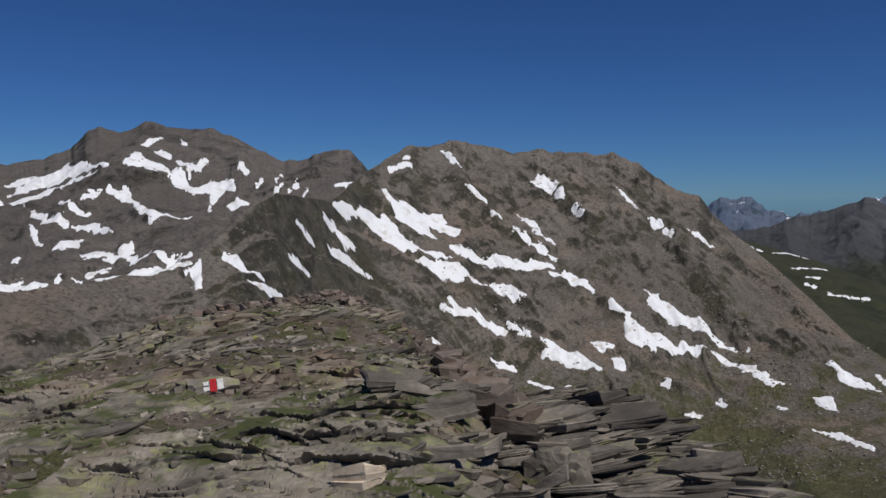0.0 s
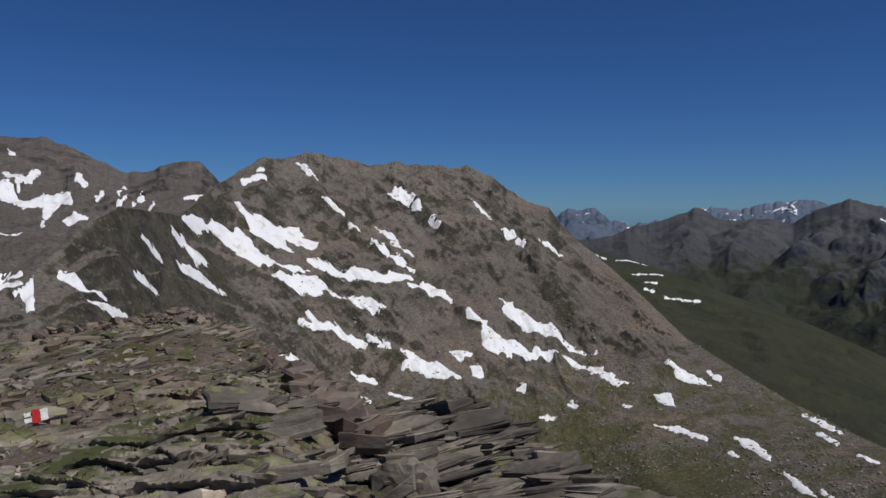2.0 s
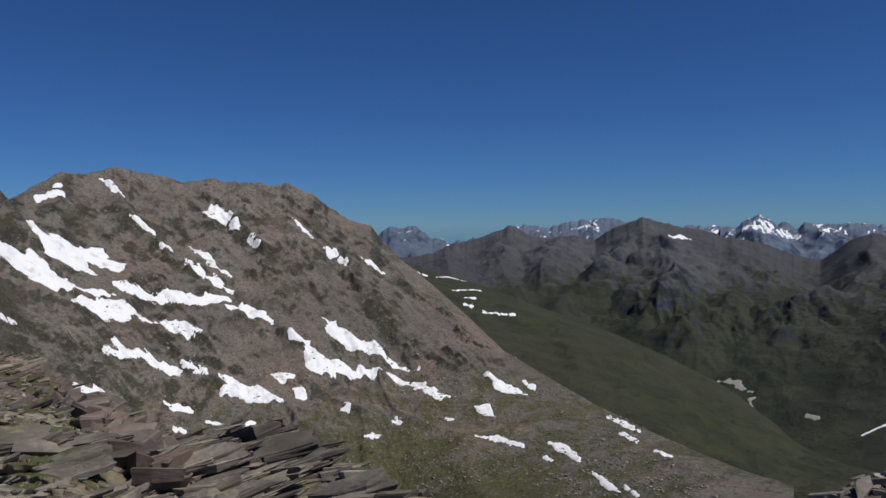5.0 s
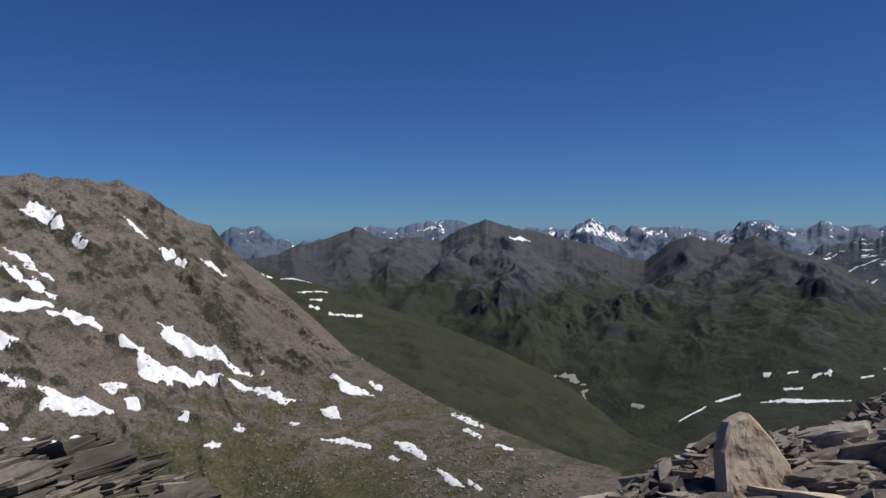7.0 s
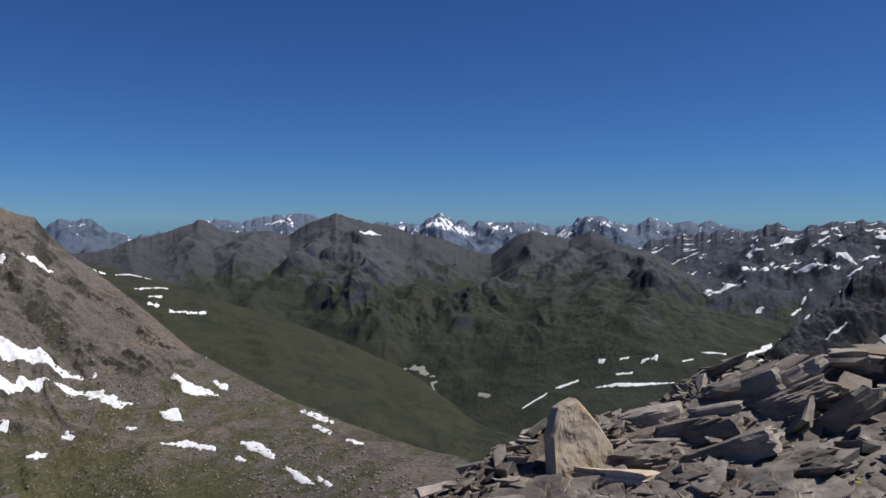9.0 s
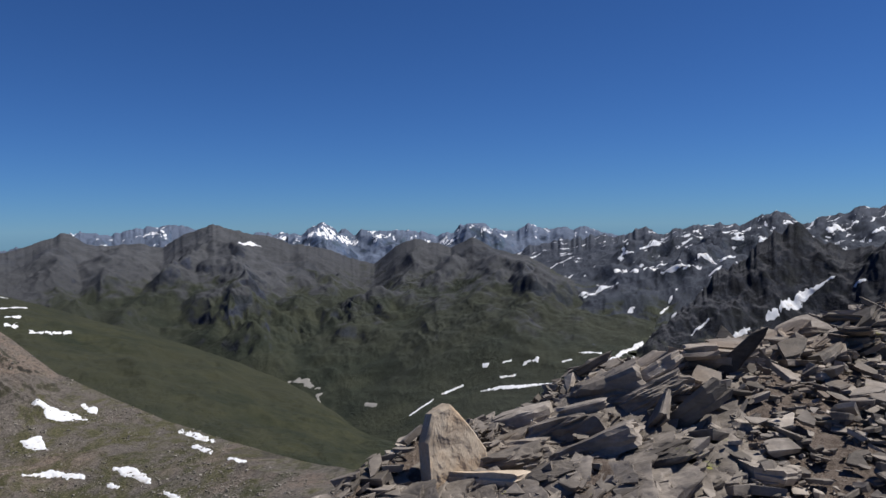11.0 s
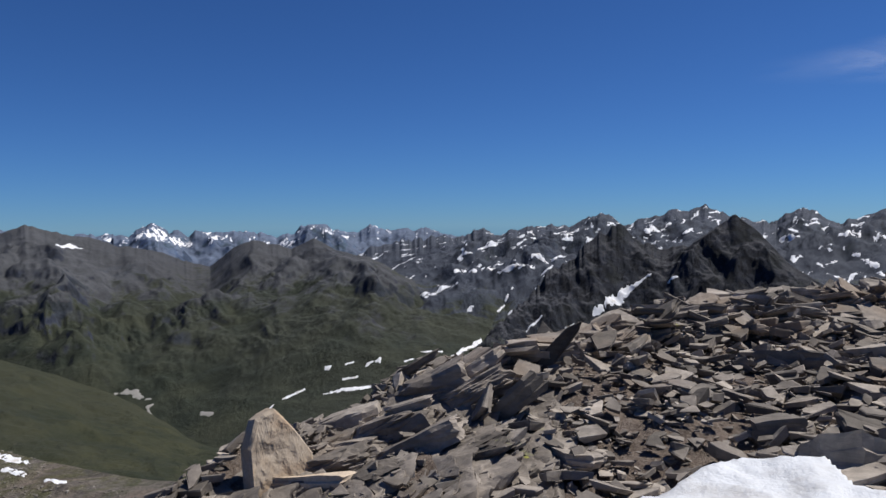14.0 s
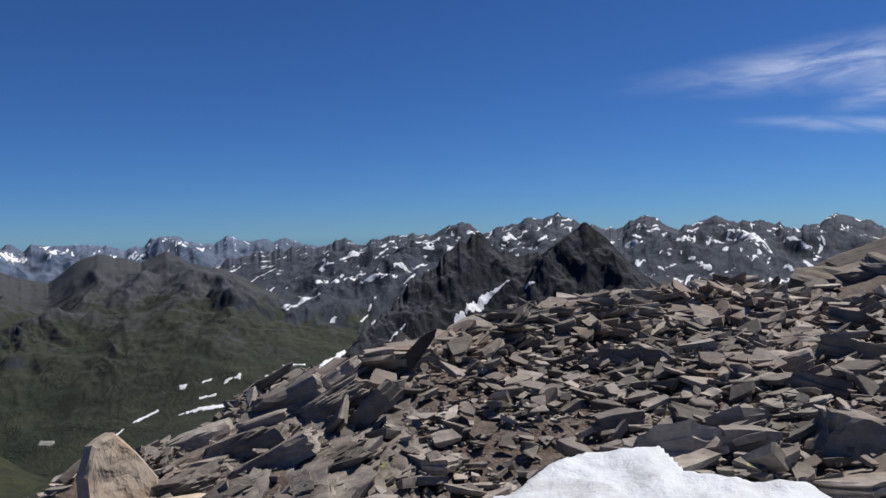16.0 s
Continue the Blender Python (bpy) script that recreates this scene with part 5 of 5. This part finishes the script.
def crag(name, size, seed, material, label, rough=0.16, group="", category="rock"):
    """A faceted boulder: a cube cut by random planes, then worn. Stands on its base at the origin."""
    rng = random.Random(seed)
    bm = bmesh.new()
    bmesh.ops.create_cube(bm, size=1.0)
    for i in range(9):
        nrm = Vector((rng.uniform(-1, 1), rng.uniform(-1, 1), rng.uniform(-0.35, 1))).normalized()
        bmesh.ops.bisect_plane(bm, geom=bm.verts[:] + bm.edges[:] + bm.faces[:], plane_co=nrm * rng.uniform(0.42, 0.56), plane_no=nrm, clear_outer=True)
        bmesh.ops.holes_fill(bm, edges=[e for e in bm.edges if e.is_boundary])
    bmesh.ops.triangulate(bm, faces=bm.faces[:])
    bmesh.ops.subdivide_edges(bm, edges=bm.edges[:], cuts=4, use_grid_fill=True)
    for v in bm.verts:
        n = noise.fractal(v.co * 3.1 + Vector((seed, 0, 0)), 0.9, 2.1, 4)
        st = noise.noise(Vector((v.co.x * 1.5, v.co.y * 1.5, v.co.z * 13 + seed)))
        f = noise.fractal(v.co * 9 + Vector((0, seed, 0)), 0.8, 2.2, 3)
        v.co += v.co.normalized() * (n * rough * 0.5 + st * rough * 0.4 + f * rough * 0.22)
        v.co.z += 0.5
    for v in bm.verts:
        v.co = Vector((v.co.x * size[0], v.co.y * size[1], v.co.z * size[2]))
    me = bpy.data.meshes.new(name)
    bm.to_mesh(me)
    bm.free()
    me.materials.append(material)
    return tagged(new(name, me), label, category, group)


def set_down(ob, az, d, lift=0.0, roll=0.0, pitch=0.0, yaw=0.0):
    ob.matrix_world = Matrix.Translation((*polar(az, d), ground_z(az, d) + lift)) @ turn(az, roll, pitch, yaw)
    return ob


def standing_stone():
    """The pale upright slab: a five sided outline with a blunt point, thick and worn."""
    bm = bmesh.new()
    outline = [(-0.20, 0.0), (0.2, 0.0), (0.215, 0.12), (0.195, 0.32), (0.1, 0.445), (0.025, 0.53), (-0.035, 0.58), (-0.1, 0.56), (-0.15, 0.53), (-0.205, 0.38), (-0.2, 0.2)]
    rings = []
    for y, sc in ((-0.085, 0.93), (-0.06, 1.0), (0.06, 1.0), (0.085, 0.92)):
        rings.append([bm.verts.new((x * sc, y + 0.05 * z, 0.27 + (z - 0.27) * sc)) for x, z in outline])
    n = len(outline)
    for a, b in zip(rings, rings[1:]):
        for j in range(n):
            bm.faces.new((a[j], a[(j + 1) % n], b[(j + 1) % n], b[j]))
    bm.faces.new(rings[0][::-1])
    bm.faces.new(rings[-1])
    bmesh.ops.triangulate(bm, faces=bm.faces[:])
    for _ in range(6):
        bmesh.ops.subdivide_edges(bm, edges=[e for e in bm.edges if e.calc_length() > 0.028], cuts=1)
        bmesh.ops.triangulate(bm, faces=bm.faces[:])
    for v in bm.verts:
        n3 = noise.fractal(v.co * 7, 0.8, 2.1, 6)
        v.co += Vector((0.35, 1.0, 0.35)) * n3 * 0.022
        v.co.z -= 0.02
    bmesh.ops.recalc_face_normals(bm, faces=bm.faces[:])
    me = bpy.data.meshes.new("standing_stone")
    bm.to_mesh(me)
    bm.free()
    me.materials.append(M_PALE)
    return tagged(new("standing_stone", me), "upright pale granite stone wedged among schist slabs", "rock")


ob = standing_stone()
ob.matrix_world = Matrix.Translation((*polar(57.3, 4.55), 0.03)) @ turn(57.3, 2, -11, 32) @ Matrix.Diagonal((1.0, 0.62, 1.02, 1))
slab(81.0, 6.85, 0.59, 0.31, 0.10, 0.04, -6, 5, 10, M_PLATE_OWN, "broad flat schist slab lying across the rubble", 2)
slab(92.0, 6.78, 0.56, 0.21, 0.16, 0.04, 10, -1, -12, M_PLATE_OWN, "long tan schist slab lying on rubble", 7)
slab(97.0, 7.12, 0.35, 0.32, 0.14, 0.04, 4, 11, 30, M_PLATE_OWN, "square grey schist plate on rubble", 12)
slab(91.2, 4.99, 0.33, 0.19, 0.14, 0.04, 6, -5, 0, M_PLATE_OWN, "rounded dark schist slab beside the snow", 17)
slab(96.0, 5.11, 0.34, 0.15, 0.09, 0.04, -4, 1, 8, M_PLATE_OWN, "flat grey schist plate on rubble", 22)
slab(94.8, 4.53, 0.54, 0.20, 0.17, 0.04, 2, -9, 5, M_PLATE_OWN, "long dark slab at the snow edge", 27)
set_down(crag("rock_block", (0.56, 0.38, 0.39), 66, M_PLATE_OWN, "big dark brown schist block beside snow"), 105.7, 4.75, -0.21, -7, -9, 12)
slab(104.1, 5.70, 0.46, 0.22, 0.12, 0.04, -14, -5, 0, M_PLATE_OWN, "tilted schist slab in a stacked pile", 37)
slab(102.0, 6.47, 0.54, 0.24, 0.12, 0.04, 10, -5, 0, M_PLATE_OWN, "tilted schist slab in a stacked pile", 42)
set_down(crag("rock_block", (0.61, 0.34, 0.23), 69, M_PLATE_OWN, "large grey block on the rubble pile"), 102.8, 7.91, -0.12, 4, 1, 0)
slab(98.9, 4.89, 0.37, 0.15, 0.11, 0.04, 14, -5, 0, M_PLATE_OWN, "tilted grey plate leaning on rubble", 52)
slab(99.4, 4.62, 0.35, 0.13, 0.12, 0.04, -3, -7, 0, M_PLATE_OWN, "pale brown plate beside the snow", 57)
slab(98.8, 9.18, 0.83, 0.31, 0.14, 0.04, -4, 1, 0, M_PLATE_OWN, "broad pale schist slab on the crest", 62)
set_down(crag("rock_block", (0.44, 0.30, 0.23), 73, M_PLATE_OWN, "dark tilted slab on the crest"), 93.8, 8.35, -0.12, 13, -9, 0)
slab(91.1, 8.52, 0.47, 0.26, 0.14, 0.04, 8, -5, 0, M_PLATE_OWN, "grey slab on the crest", 72)
slab(83.8, 7.70, 0.59, 0.22, 0.12, 0.04, -3, -7, 0, M_PLATE_OWN, "flat dark slab overhanging the slope", 77)
slab(88.2, 8.04, 0.39, 0.24, 0.13, 0.04, 6, -3, 0, M_PLATE_OWN, "grey block on the crest", 82)
slab(105.9, 6.97, 0.53, 0.26, 0.16, 0.04, -8, -1, 0, M_PLATE_OWN, "grey schist plate in a stacked pile", 87)
slab(106.9, 8.56, 0.53, 0.32, 0.12, 0.04, -16, -1, 0, M_PLATE_OWN, "grey schist plate in a stacked pile", 92)
slab(104.3, 8.53, 0.53, 0.20, 0.10, 0.04, -12, -3, 0, M_PLATE_OWN, "pale schist plate in a stacked pile", 102)
slab(77.1, 6.11, 0.47, 0.28, 0.16, 0.04, -22, -3, 0, M_PLATE_OWN, "tilted grey slab resting on a dark outcrop", 107)
slab(73.0, 5.02, 0.52, 0.19, 0.12, 0.04, 38, -3, 0, M_PLATE_OWN, "long tilted schist slab of the outcrop", 112)
slab(59.4, 4.48, 0.50, 0.18, 0.07, 0.04, 3, 1, 0, M_PALE, "flat pale brown slab below the standing stone", 117)
slab(62.0, 5.25, 0.51, 0.19, 0.14, 0.04, 6, -3, 0, M_PLATE_OWN, "layered dark slab beside the standing stone", 122)
set_down(crag("rock_block", (0.34, 0.18, 0.34), 85, M_LEDGE_OWN, "massive dark block with yellow lichen"), 8.1, 4.11, -0.19, 2, -9, 0)
slab(11.1, 5.12, 0.44, 0.26, 0.12, 0.04, 13, -1, 0, M_LEDGE_OWN, "tilted grey schist ledge with green lichen", 132)
slab(8.8, 4.82, 0.41, 0.25, 0.10, 0.04, 15, -1, 0, M_LEDGE_OWN, "tilted grey schist ledge with green lichen", 137)
slab(12.3, 4.87, 0.54, 0.20, 0.10, 0.04, 16, -1, 0, M_LEDGE_OWN, "tilted grey schist ledge with green lichen", 142)
slab(7.2, 5.51, 0.61, 0.23, 0.09, 0.04, 12, -1, 0, M_LEDGE_OWN, "tilted grey schist ledge with green lichen", 147)
slab(18.1, 4.23, 0.44, 0.26, 0.12, 0.04, 6, -3, 0, M_LEDGE_OWN, "long flat schist ledge at the drop", 162)
slab(-5.6, 3.64, 0.25, 0.09, 0.09, 0.04, 2, 1, 0, M_PALE, "pale pinkish stone block lying in moss", 172)
slab(0.3, 4.51, 0.41, 0.15, 0.14, 0.04, 10, -3, 0, M_LEDGE_OWN, "dark tilted slab on turf", 177)
slab(-3.7, 4.97, 0.43, 0.26, 0.10, 0.04, 4, -3, 0, M_LEDGE_OWN, "long grey slab at the top of the turf", 182)
set_down(crag("rock_block", (0.44, 0.20, 0.23), 97, M_LEDGE_OWN, "red brown broken slab at the drop"), 1.6, 6.83, -0.12, -3, -3, 0)


# ---- snow bank, painted mark and single stones ----
def snow_bank():
    az = np.linspace(66, 128, 240)
    d = np.linspace(1.6, 5.0, 120)
    A, D = np.meshgrid(az, d)
    f = near_snow(A, D)
    x, y = D * np.sin(np.radians(A)), D * np.cos(np.radians(A))
    Z = summit(A, D) + np.clip(f * 1.2, -0.3, 0.15) + 0.05 + 0.035 * fbm(x * 2.2, y * 2.2, 4, 95) * np.clip(f * 3, 0, 1)
    co = np.stack([x, y, Z], -1).reshape(-1, 3)
    k = Mat("granular snow", 0.55)
    dirt = k.ramp(k.noise(3.0, 8, 0.7), 0.42, 0.72, 0.0, 0.75)
    c = k.mix(dirt, (0.6, 0.62, 0.65), (0.38, 0.365, 0.35))
    k.bump(k.noise(9, 6, 0.6), 0.5, 0.05)
    k.bump(k.noise(60, 3, 0.6), 0.4, 0.008)
    return tagged(grid_mesh("snow_bank", co, len(d), len(az), k.color(c)), "melting bank of dirty white snow on rubble", "snow")


snow_bank()


def plain(name, col, rough=0.7):
    k = Mat(name, rough)
    c = k.mix(k.ramp(k.noise(30, 6, 0.7), 0.35, 0.7), col, tuple(v * 0.7 for v in col))
    return k.color(c)


M_WHITE, M_REDPAINT = plain("white trail paint", (0.8, 0.79, 0.76)), plain("red trail paint", (0.55, 0.03, 0.035))


M_TURFROCK = rock_mat("turf rock", (0.115, 0.102, 0.086), (0.26, 0.23, 0.195), 0.7, 0.3, None, 1.0, True)


def trail_mark(az, d):
    """White, red, white trail mark on the sloping face of a low rock."""
    rock = crag("trail_mark_rock", (0.4, 0.24, 0.13), 5, M_TURFROCK, "low grey schist rock with a painted trail mark", 0.04)
    set_down(rock, az, d, -0.03, 5, -8, 0)
    rock.scale = (0.82, 0.82, 0.9)
    for name, x0, x1, z0, z1, mat, label in (("white_paint", -0.075, -0.033, 0.085, 0.112, M_WHITE, "white paint stroke"), ("white_paint", -0.075, -0.03, 0.045, 0.075, M_WHITE, "white paint stroke"), ("red_paint", -0.026, 0.026, 0.035, 0.125, M_REDPAINT, "red paint block"), ("white_paint", 0.03, 0.078, 0.045, 0.118, M_WHITE, "white paint block")):
        bm = bmesh.new()
        bmesh.ops.create_cube(bm, size=1.0)
        bmesh.ops.subdivide_edges(bm, edges=bm.edges[:], cuts=2, use_grid_fill=True)
        for v in bm.verts:
            e = 0.006 * noise.noise(Vector((v.co.x * 3 + x0 * 40, v.co.z * 3, 1.0)))
            v.co = Vector(((x0 + x1) / 2 + v.co.x * (x1 - x0) + e, -0.118 + v.co.y * 0.02, (z0 + z1) / 2 + v.co.z * (z1 - z0) + e))
        me = bpy.data.meshes.new(name)
        bm.to_mesh(me)
        bm.free()
        me.materials.append(mat)
        p = tagged(new(name, me), label)
        p.parent = rock
    return rock


trail_mark(-15.9, 5.5)
# dark pointed plate leaning on the outcrop, and the pale tip beside it
def leaning_plate(az, d, z, outline, thick, lean, material, label):
    """A pointed plate standing on edge: outline across and up from its foot, extruded and worn."""
    bm = bmesh.new()
    rings = [[bm.verts.new((x * sc, y, v * sc)) for x, v in outline] for y, sc in ((-thick, 0.94), (-0.6 * thick, 1.0), (0.5 * thick, 1.0), (thick, 0.9))]
    n = len(outline)
    for a, b in zip(rings, rings[1:]):
        for k in range(n):
            bm.faces.new((a[k], a[(k + 1) % n], b[(k + 1) % n], b[k]))
    bm.faces.new(rings[0][::-1])
    bm.faces.new(rings[-1])
    bmesh.ops.triangulate(bm, faces=bm.faces[:])
    bmesh.ops.subdivide_edges(bm, edges=bm.edges[:], cuts=2, use_grid_fill=True)
    for v in bm.verts:
        v.co += Vector((1, 1, 1)) * 0.012 * noise.fractal(v.co * 12 + Vector((az, 0, 0)), 0.8, 2.1, 4)
    bmesh.ops.recalc_face_normals(bm, faces=bm.faces[:])
    me = bpy.data.meshes.new("leaning_plate")
    bm.to_mesh(me)
    bm.free()
    me.materials.append(material)
    ob = tagged(new("leaning_plate", me), label, "rock")
    ob.matrix_world = Matrix.Translation((*polar(az, d), z)) @ turn(az, -lean, 6, 0)
    return ob


M_BLADE = rock_mat("dark slate", (0.045, 0.038, 0.033), (0.1, 0.085, 0.074), 0.0, 0.0, None, 2.0, True)
leaning_plate(75.0, 5.8, 0.48, [(-0.05, 0), (0.05, 0), (0.055, 0.3), (0.05, 0.5), (0.03, 0.56), (-0.02, 0.46), (-0.05, 0.25)], 0.022, 36, M_BLADE, "dark pointed plate leaning up from the outcrop")
leaning_plate(76.7, 5.9, 0.58, [(-0.07, 0), (0.07, 0), (0.06, 0.16), (0.03, 0.27), (-0.02, 0.3), (-0.06, 0.15)], 0.025, -55, M_PLATE_OWN, "pale pointed plate leaning on the outcrop")
# dark overhanging stack below the leaning plate
for i, (a, d, length, lift, roll) in enumerate(((73.2, 5.8, 0.55, -0.05, 10), (75.4, 5.95, 0.6, 0.0, 4), (73.8, 5.9, 0.5, 0.06, 14), (75.9, 6.0, 0.62, 0.1, -3), (74.4, 5.95, 0.5, 0.14, 8), (76.6, 6.1, 0.55, 0.16, -8))):
    slab(a, d, length, length * 0.62, 0.1, lift, roll, -7, 20 * i, M_PLATE_OWN, "dark overhanging slab stacked on the outcrop", 5 + 3 * i, name="stacked_slab", group="stacked slabs")
# broad tilted faces of the outcrop
M_OUTCROP_OWN = rock_mat("outcrop slab", (0.115, 0.099, 0.085), (0.26, 0.226, 0.195), 0.2, 0.0, (0.19, 0.145, 0.108), 1.0, True)
for i, (a, d, length, width, thick, lift, roll) in enumerate(((68.0, 5.5, 0.62, 0.4, 0.2, -0.06, 24), (64.6, 5.1, 0.7, 0.4, 0.16, -0.1, 22), (66.8, 4.8, 0.7, 0.45, 0.13, -0.1, 26), (70.6, 5.3, 0.62, 0.36, 0.14, -0.06, 30), (61.6, 5.0, 0.55, 0.4, 0.14, -0.1, 12), (70.2, 4.6, 0.6, 0.42, 0.12, -0.08, 22), (63.6, 4.5, 0.6, 0.42, 0.12, -0.08, 20), (60.6, 4.75, 0.5, 0.3, 0.12, -0.06, 16))):
    ob = crag("outcrop_slab", (length, width, thick), 120 + i, M_OUTCROP_OWN, "broad tilted schist slab of a bedrock outcrop", 0.16, group="outcrop slabs")
    set_down(ob, a, d, lift, roll, -12, -14)
slab(71.4, 5.0, 0.34, 0.2, 0.05, 0.1, 62, 14, 0, M_PLATE_OWN, "triangular grey plate standing on edge", 12)
quartz = crag("quartz_stone", (0.13, 0.1, 0.07), 31, plain("white quartz", (0.62, 0.6, 0.58)), "small white quartz stone on the path", 0.1)
set_down(quartz, 86.2, 5.4, 0.03)
# boulders of the next rise
for i, (a, d, sx, sy, sz, roll) in enumerate(((105.6, 12.5, 1.1, 1.0, 0.5, -14), (108.5, 14.5, 2.2, 1.6, 0.7, 20), (112, 16, 2.6, 1.8, 0.9, 22), (107.5, 12.6, 0.9, 0.7, 0.35, 14), (104.6, 11.4, 0.7, 0.5, 0.3, 30), (114, 14, 2.0, 1.6, 0.8, 14), (110.5, 13.4, 1.2, 0.9, 0.4, 24), (109, 12.6, 0.8, 0.6, 0.3, -20))):
    b = crag("boulder", (sx, sy, sz), 50 + i, M_BOULDER, "large brown tilted boulder on the crest", 0.1, group="crest boulders")
    set_down(b, a, d, -0.62 * sz, roll, 6, 10 * i)


def cirrus_mat():
    k = Mat("cirrus", 1.0)
    uv = k.nt.nodes.new("ShaderNodeUVMap").outputs["UV"]
    u, v = k.axis(uv, 0), k.axis(uv, 1)
    n = k.noise(0.0016, 8, 0.62, ((1.0, 1.0, 5.0), (0.0, 0.1, 0.0)), distort=0.6)
    body = k.math("MULTIPLY", k.math("MULTIPLY", k.ramp(v, 0.0, 0.5), k.ramp(v, 0.5, 1.0, 1.0, 0.0)), k.math("MULTIPLY", k.ramp(u, 0.0, 0.55), k.ramp(u, 0.9, 1.0, 1.0, 0.0)))
    alpha = k.math("MULTIPLY", body, k.ramp(n, 0.36, 0.68, 0.04, 0.34))
    glow = k.nt.nodes.new("ShaderNodeBsdfTranslucent")
    glow.inputs["Color"].default_value = (0.95, 0.96, 0.98, 1)
    clear = k.nt.nodes.new("ShaderNodeBsdfTransparent")
    both = k.nt.nodes.new("ShaderNodeMixShader")
    k.link(alpha, both.inputs[0])
    k.link(clear.outputs[0], both.inputs[1])
    k.link(glow.outputs[0], both.inputs[2])
    k.link(both.outputs[0], k.nt.nodes["Material Output"].inputs["Surface"])
    return k.m


M_CIRRUS = cirrus_mat()


def cirrus(label, *line, radius=4850):
    """A thin wisp of high cloud along (bearing, angle, half width in degrees)."""
    p = np.array(line, float)
    t = np.linspace(0, 1, 40)
    a, e, w = (np.interp(t, np.linspace(0, 1, len(p)), p[:, i]) for i in range(3))
    v = np.linspace(-1, 1, 9)
    A, E = a[None] + 0 * v[:, None], e[None] + v[:, None] * w[None]
    d = radius * np.cos(np.radians(E))
    co = np.stack([d * np.sin(np.radians(A)), d * np.cos(np.radians(A)), radius * np.sin(np.radians(E))], -1).reshape(-1, 3)
    ob = grid_mesh("cloud", co, 9, 40, M_CIRRUS)
    uv = ob.data.uv_layers.new(name="UVMap")
    idx = np.zeros(len(ob.data.loops), dtype=np.int32)
    ob.data.loops.foreach_get("vertex_index", idx)
    uv.data.foreach_set("uv", np.stack([(idx % 40) / 39, (idx // 40) / 8], -1).astype(np.float32).ravel())
    return tagged(ob, label, "cloud", kind="structure")


cirrus("thin white cirrus streak in blue sky", (90, 10.3, 0.8), (101, 10.5, 1.9), (107, 10.6, 2.4), (122, 11.0, 2.6))
cirrus("curled end of a thin cirrus cloud", (105.5, 7.4, 0.8), (108.5, 8.2, 1.3), (112, 9.0, 1.6), (120, 9.6, 1.6), radius=4840)
cirrus("faint lower cirrus streak in blue sky", (99, 7.5, 0.5), (105, 6.9, 0.7), (111, 6.2, 0.8), (122, 5.4, 0.9), radius=4830)
# braided stream on the valley floor
M_GRAVEL = plain("pale stream gravel", (0.3, 0.29, 0.27))
snow_patch(mid, (44.8, 1589, 2.4), (45.5, 1587, 3.6), (46.1, 1566, 4.7), (47.0, 1520, 2.9), material=M_GRAVEL, name="stream_gravel", label="pale gravel bars of a braided mountain stream")
snow_patch(mid, (46.0, 1464, 2.2), (46.4, 1439, 2.7), (47.0, 1445, 2.2), (46.8, 1490, 2.3), (47.2, 1493, 2.3), material=M_GRAVEL, name="stream_gravel", label="pale gravel bars of a braided mountain stream")
snow_patch(mid, (50.5, 1370, 1.6), (51.3, 1350, 2.0), material=M_GRAVEL, name="stream_gravel", label="pale gravel bars of a braided mountain stream")
snow_patch(mid, (49.0, 1318, 1.5), (49.3, 1290, 2.0), (49.8, 1260, 1.4), material=M_GRAVEL, name="stream_gravel", label="pale gravel bars of a braided mountain stream")
